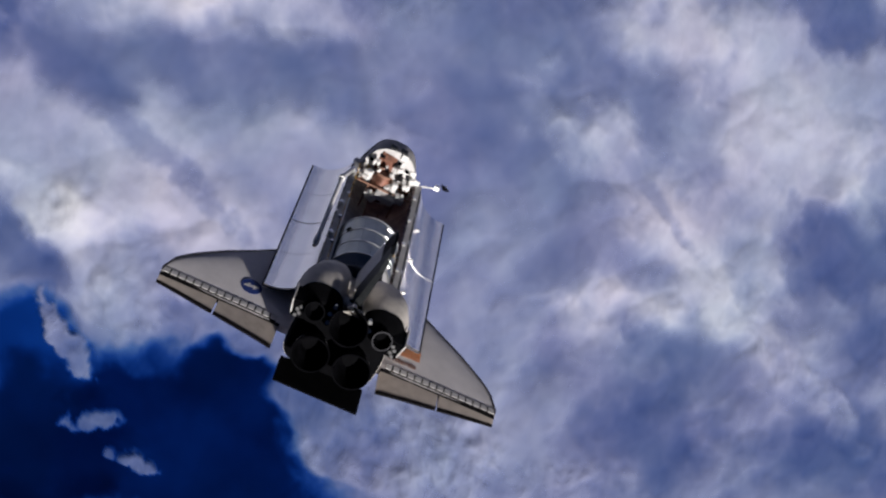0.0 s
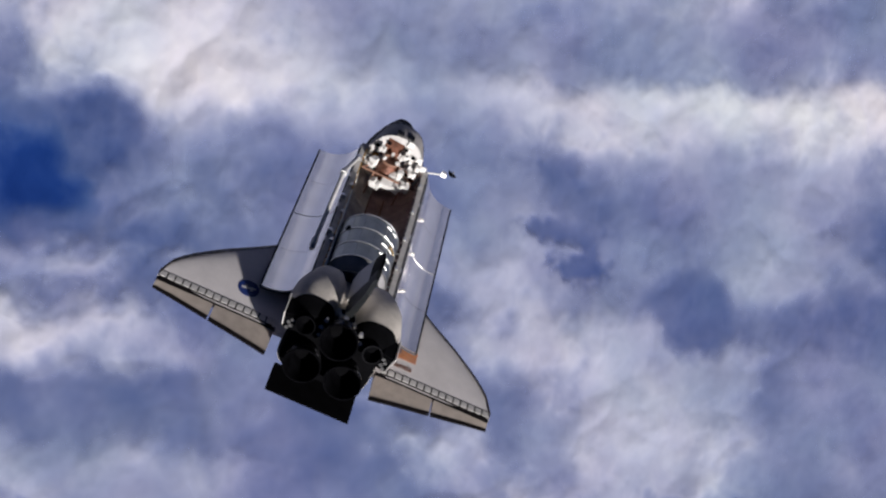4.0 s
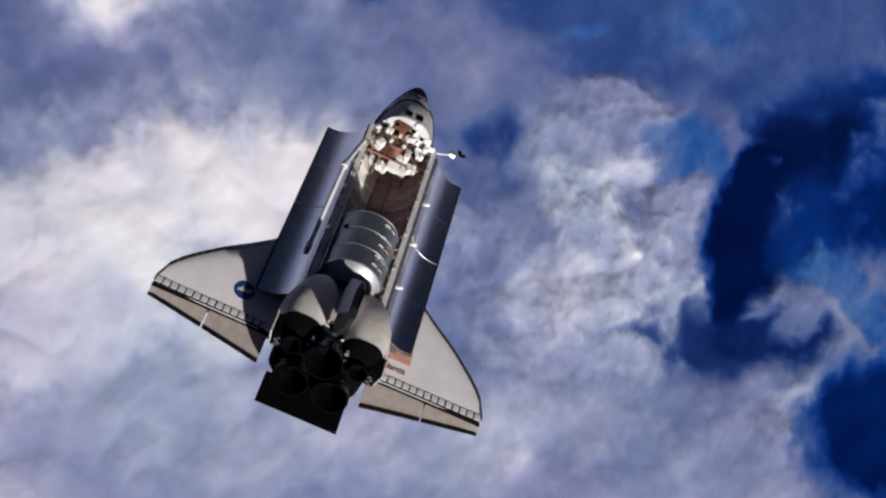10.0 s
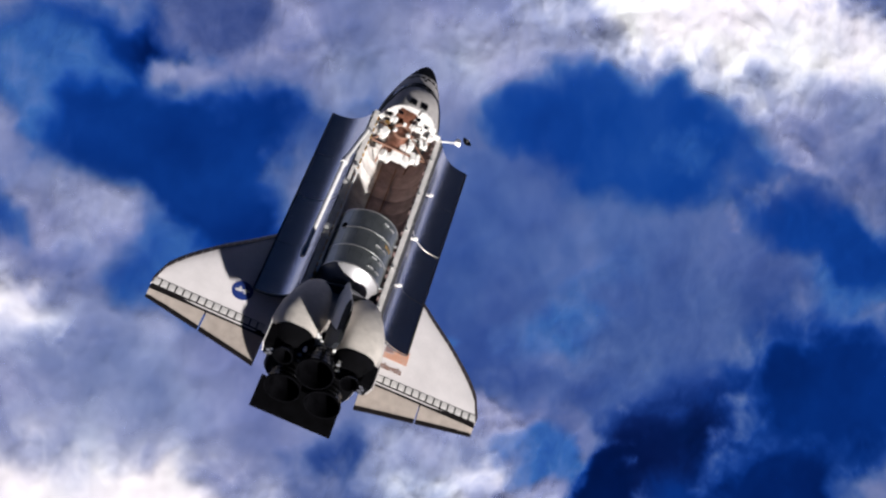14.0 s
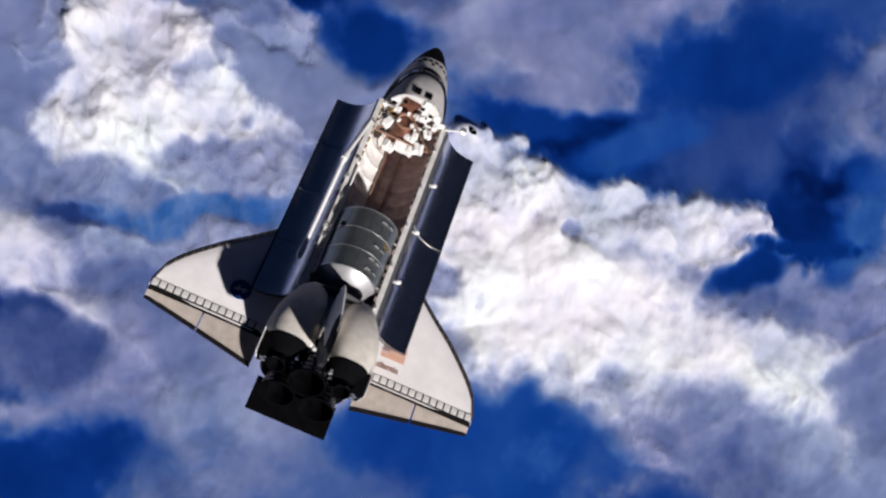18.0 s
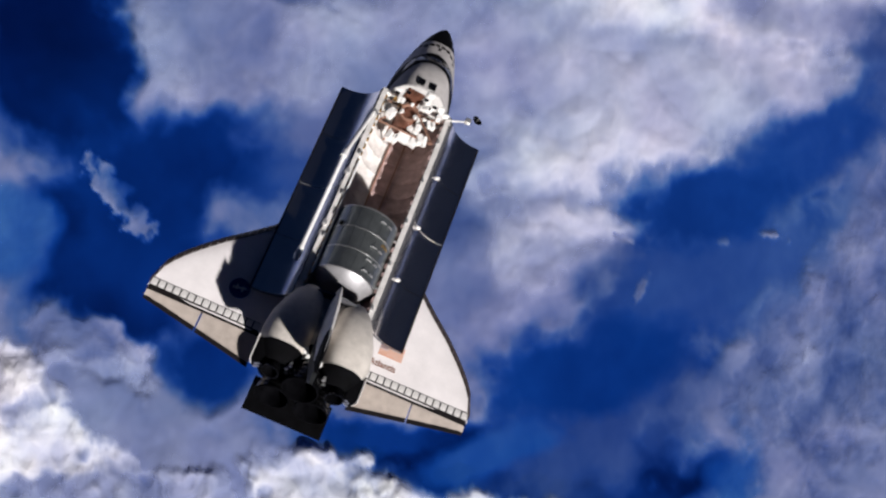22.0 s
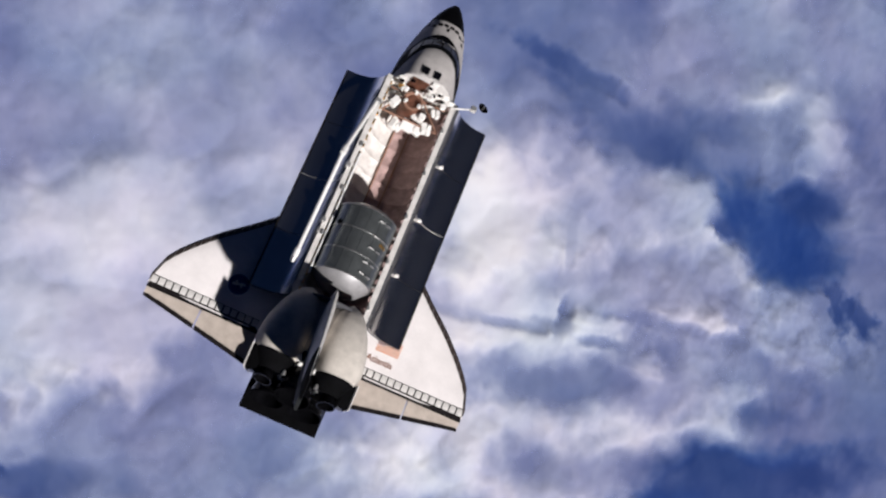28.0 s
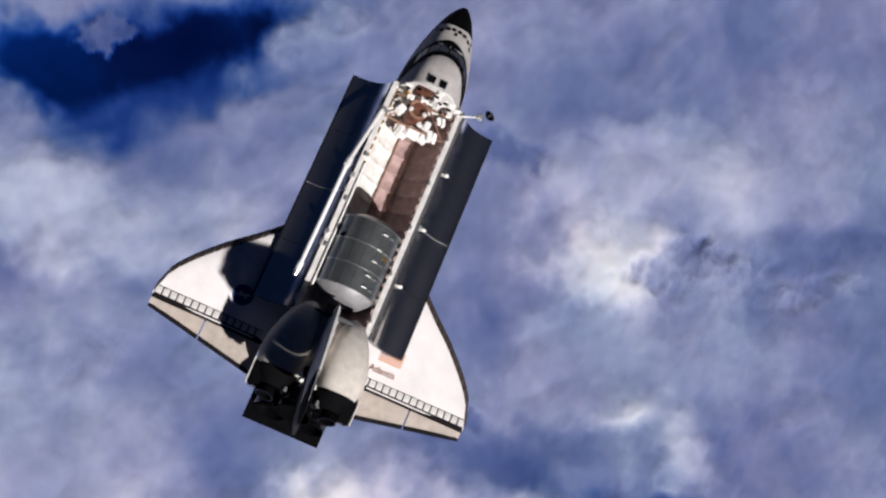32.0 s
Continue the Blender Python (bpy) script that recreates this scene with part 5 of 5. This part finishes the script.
patch(3494, 3854, 289, 70, -2, 0.28, 0.67, 0.2)
patch(3033, 3886, 190, 44, -2, 0.60, 0.78, 0.2)
patch(1948, 3910, 134, 44, -3, 0.36, 0.67, 0.2)
patch(2264, 4834, 438, 237, 1, 0.55, 0.45, 0.15)
patch(2213, 5057, 275, 64, -8, 0.38, 0.78, 0.15)
patch(2070, 4921, 120, 44, -4, 0.22, 0.78, 0.6)
patch(2264, 4802, 272, 119, 1, 0.64, 0.78, 0.2)
patch(2190, 4639, 228, 87, -0, 0.65, 0.78, 0.15)
patch(2562, 5059, 173, 40, -38, 0.30, 0.67, 0.2)
patch(2530, 4948, 87, 55, -29, 0.45, 0.67, 0.2)
patch(2401, 4847, 55, 13, 61, 0.44, 0.67, 0.2)
patch(3423, 4851, 581, 240, 1, 0.51, 0.45, 0.2)
patch(3068, 5042, 145, 126, 2, 0.43, 0.78, 0.15)
patch(3120, 4905, 134, 81, 1, 0.45, 0.78, 0.15)
patch(3355, 4969, 140, 130, 1, 0.52, 0.78, 0.2)
patch(3559, 5022, 118, 72, 2, 0.38, 0.67, 0.4)
patch(3714, 4856, 190, 123, 1, 0.50, 0.67, 0.25)
patch(3027, 4729, 145, 21, -29, 0.34, 0.67, 0.2)
patch(3179, 4564, 163, 57, -34, 0.32, 0.67, 0.2)
patch(3300, 4731, 178, 72, 0, 0.62, 0.67, 0.15)
patch(3468, 4695, 72, 49, 0, 0.85, 0.78, 0.1)
patch(3603, 4633, 81, 111, -0, 0.71, 0.67, 0.15)
patch(3766, 4633, 124, 88, -0, 0.51, 0.67, 0.3)
patch(3183, 4432, 163, 72, -1, 0.68, 0.56, 0.3)
patch(3187, 4286, 215, 73, -2, 0.62, 0.56, 0.3)
patch(3481, 4375, 154, 62, -38, 0.25, 0.84, 0.35, 0.3)
patch(3571, 4460, 87, 50, -1, 0.24, 0.56, 0.3)
patch(3690, 4217, 83, 25, -43, 0.30, 0.78, 0.6)
patch(3056, 5313, 1172, 375, 2, 0.53, 0.39, 0.15)
patch(2516, 5449, 308, 96, 12, 0.08, 0.67, 0.1, 0.7)
patch(2299, 5429, 111, 73, 2, 0.10, 0.45, 0.1, 1)
patch(2464, 5297, 181, 53, 22, 0.21, 0.90, 0.15, 0.5)
patch(2401, 5465, 43, 32, 3, 0.32, 0.90, 0.9)
patch(2831, 5462, 124, 55, 17, 0.53, 0.45, 0.4)
patch(2743, 5415, 24, 22, 2, 0.48, 0.56, 0.5)
patch(2288, 5143, 143, 117, 1, 0.69, 0.67, 0.2)
patch(2496, 5059, 234, 77, 0, 0.68, 0.67, 0.2)
patch(2645, 5269, 141, 66, 1, 0.48, 0.67, 0.2)
patch(2465, 4839, 213, 89, -1, 0.57, 0.67, 0.3)
patch(3251, 5399, 194, 138, 2, 0.48, 0.78, 0.15)
patch(3691, 5427, 262, 143, 2, 0.48, 0.78, 0.15)
patch(3423, 5028, 151, 119, 0, 0.88, 0.90, 0.1)
patch(3379, 5205, 137, 82, 1, 0.68, 0.78, 0.15)
patch(3171, 5248, 72, 30, -18, 0.38, 0.78, 0.2)
patch(3634, 5210, 208, 108, 1, 0.68, 0.78, 0.15)
patch(3642, 5010, 184, 56, 0, 0.53, 0.56, 0.9)
patch(3897, 5276, 163, 135, 1, 0.59, 0.78, 0.2)
patch(3844, 4942, 190, 45, -0, 0.56, 0.56, 0.7)
patch(3907, 5054, 110, 50, 0, 0.44, 0.67, 0.4)
patch(3329, 4801, 200, 120, -1, 0.63, 0.78, 0.2)
patch(3609, 4821, 262, 98, -1, 0.59, 0.78, 0.2)


def fall(x, y):
    """How far the globe falls away beside the track and past its ends."""
    along, side = x * TRACK.x + y * TRACK.y, x * CROSS.x + y * CROSS.y
    d = np.hypot(along - np.clip(along, 0, 5800), side + 600)
    return np.maximum(d - 2400, 0) ** 2 / 39200


def build_sea():
    aa, ss = np.meshgrid(np.arange(-12000, 18001, 400), np.arange(-13000, 12001, 400), indexing="ij")
    x, y = TRACK.x * aa + CROSS.x * ss, TRACK.y * aa + CROSS.y * ss
    z = -60 - fall(x, y)
    none = np.zeros(x.shape)
    me = sheet("water", x, y, z, none, none, none, z[:-1, :-1] > -3400, SEA)
    return tagged(new("water", me), "deep blue open sea seen from orbit", "sea", kind="structure")


def sheet(name, x, y, z, th, heaped, clear, keep, mat):
    """A mesh over a grid of places, with the vapour's thickness on its points."""
    ny, nx = x.shape
    idx = np.arange(ny * nx).reshape(ny, nx)
    quads = np.stack([idx[:-1, :-1], idx[:-1, 1:], idx[1:, 1:], idx[1:, :-1]], -1)[keep].reshape(-1, 4)
    used, inv = np.unique(quads, return_inverse=True)
    me = bpy.data.meshes.new(name)
    me.vertices.add(len(used))
    me.vertices.foreach_set("co", np.stack([x.ravel()[used], y.ravel()[used], z.ravel()[used]], -1).astype(np.float32).ravel())
    me.loops.add(len(quads) * 4)
    me.loops.foreach_set("vertex_index", inv.astype(np.int32).ravel())
    me.polygons.add(len(quads))
    me.polygons.foreach_set("loop_start", np.arange(0, len(quads) * 4, 4, dtype=np.int32))
    me.polygons.foreach_set("use_smooth", np.ones(len(quads), dtype=bool))
    me.update(calc_edges=True)
    for key, values in (("thickness", th), ("heaped", heaped), ("clear", clear)):
        me.attributes.new(key, "FLOAT", "POINT").data.foreach_set("value", values.ravel()[used].astype(np.float32))
    me.materials.append(mat)
    return me


def build_clouds():
    made = []
    step = 5.0
    for a0 in range(-900, 6900, 300):
        a1 = a0 + 300
        near = [q for q in PATCHES if a0 - 150 < q[0] * TRACK.x + q[1] * TRACK.y + 1.9 * max(q[2], q[3]) and q[0] * TRACK.x + q[1] * TRACK.y - 1.9 * max(q[2], q[3]) < a1 + 150]
        aa, ss = np.meshgrid(np.arange(a0, a1 + 1, step), np.arange(-1960, 461, step), indexing="ij")
        x, y = TRACK.x * aa + CROSS.x * ss, TRACK.y * aa + CROSS.y * ss
        th, puff, clear, z = vapour(x, y, near)
        t4 = np.maximum(np.maximum(th[:-1, :-1], th[1:, 1:]), np.maximum(th[1:, :-1], th[:-1, 1:]))
        cover = th.mean()
        words = "thin hazy cloud bank over blue sea" if cover < 0.34 else "broken lavender-white cloud bank over blue sea" if cover < 0.46 else "grey-white streaked cloud bank over the sea" if cover < 0.56 else "bright thick white cloud bank"
        me = sheet("cloud_bank", x, y, z, th, puff, clear, t4 > 0.06, CLOUD)
        made.append(tagged(new("cloud_bank", me), words, "cloud", group="banks of cloud", kind="stuff"))
    return made


def build_far_cloud():
    """The cover goes on to the horizon on both sides of the track, unseen, added for reflections and fill."""
    made = []
    for a0, a1, lo, hi in ((-12000, 18000, -13000, -1960), (-12000, 18000, 460, 12000), (6900, 18000, -1960, 460), (-12000, -900, -1960, 460)):
        aa, ss = np.meshgrid(np.linspace(a0, a1, 2 + (a1 - a0) // 150), np.linspace(lo, hi, 2 + (hi - lo) // 150), indexing="ij")
        x, y = TRACK.x * aa + CROSS.x * ss, TRACK.y * aa + CROSS.y * ss
        drop = fall(x, y)
        # thinned outward to keep fill light on the orbiter low
        th = np.clip(0.72 - 0.4 * np.clip(drop / 260, 0, 1) + 0.22 * fbm(x, y, 900, 5, 6), 0.05, 1.0)
        z = 20 + 40 * th - drop
        me = sheet("unseen_cloud_cover", x, y, z, th, 0.4 * th, 0 * th, z[:-1, :-1] > -3300, CLOUD)
        made.append(tagged(new("unseen_cloud_cover", me), "unseen cloud cover out of view, added for reflections and fill", "cloud", kind="structure"))
    return made


sea = build_sea()
clouds = build_clouds() + build_far_cloud()


# ---- what moves ----
def motions():
    rows = [
        (0, pose(13.904, -7.99, 2341.25, -60.70, -6.13, -23.80)),
        (3, pose(13.885, -7.88, 2341.20, -56.40, -6.28, -23.86)),
        (6, pose(13.855, -7.80, 2341.15, -52.02, -6.52, -23.86)),
        (9, pose(13.800, -7.70, 2341.08, -47.68, -6.73, -23.78)),
        (12, pose(13.735, -7.59, 2341.02, -43.34, -6.78, -23.75)),
        (15, pose(13.690, -7.49, 2340.96, -39.08, -6.93, -23.78)),
        (18, pose(13.650, -7.36, 2340.88, -34.86, -7.17, -23.75)),
        (21, pose(13.605, -7.25, 2340.84, -30.75, -7.34, -23.78)),
        (24, pose(13.575, -7.17, 2340.70, -26.58, -7.38, -23.87)),
        (27, pose(13.543, -7.06, 2340.65, -22.62, -7.12, -24.00)),
        (30, pose(13.518, -6.91, 2340.58, -19.15, -6.75, -24.08)),
        (32, pose(13.517, -6.80, 2340.45, -17.15, -6.42, -24.11)),
    ]
    walk(shuttle, rows)
    walk(module, rows)
    for bank in clouds + [sea]:
        walk(bank, [(0, Matrix.Translation((0, 0, 0))), (16, Matrix.Translation(DRIFT * 16)), (32, Matrix.Translation(DRIFT * 32))])


motions()
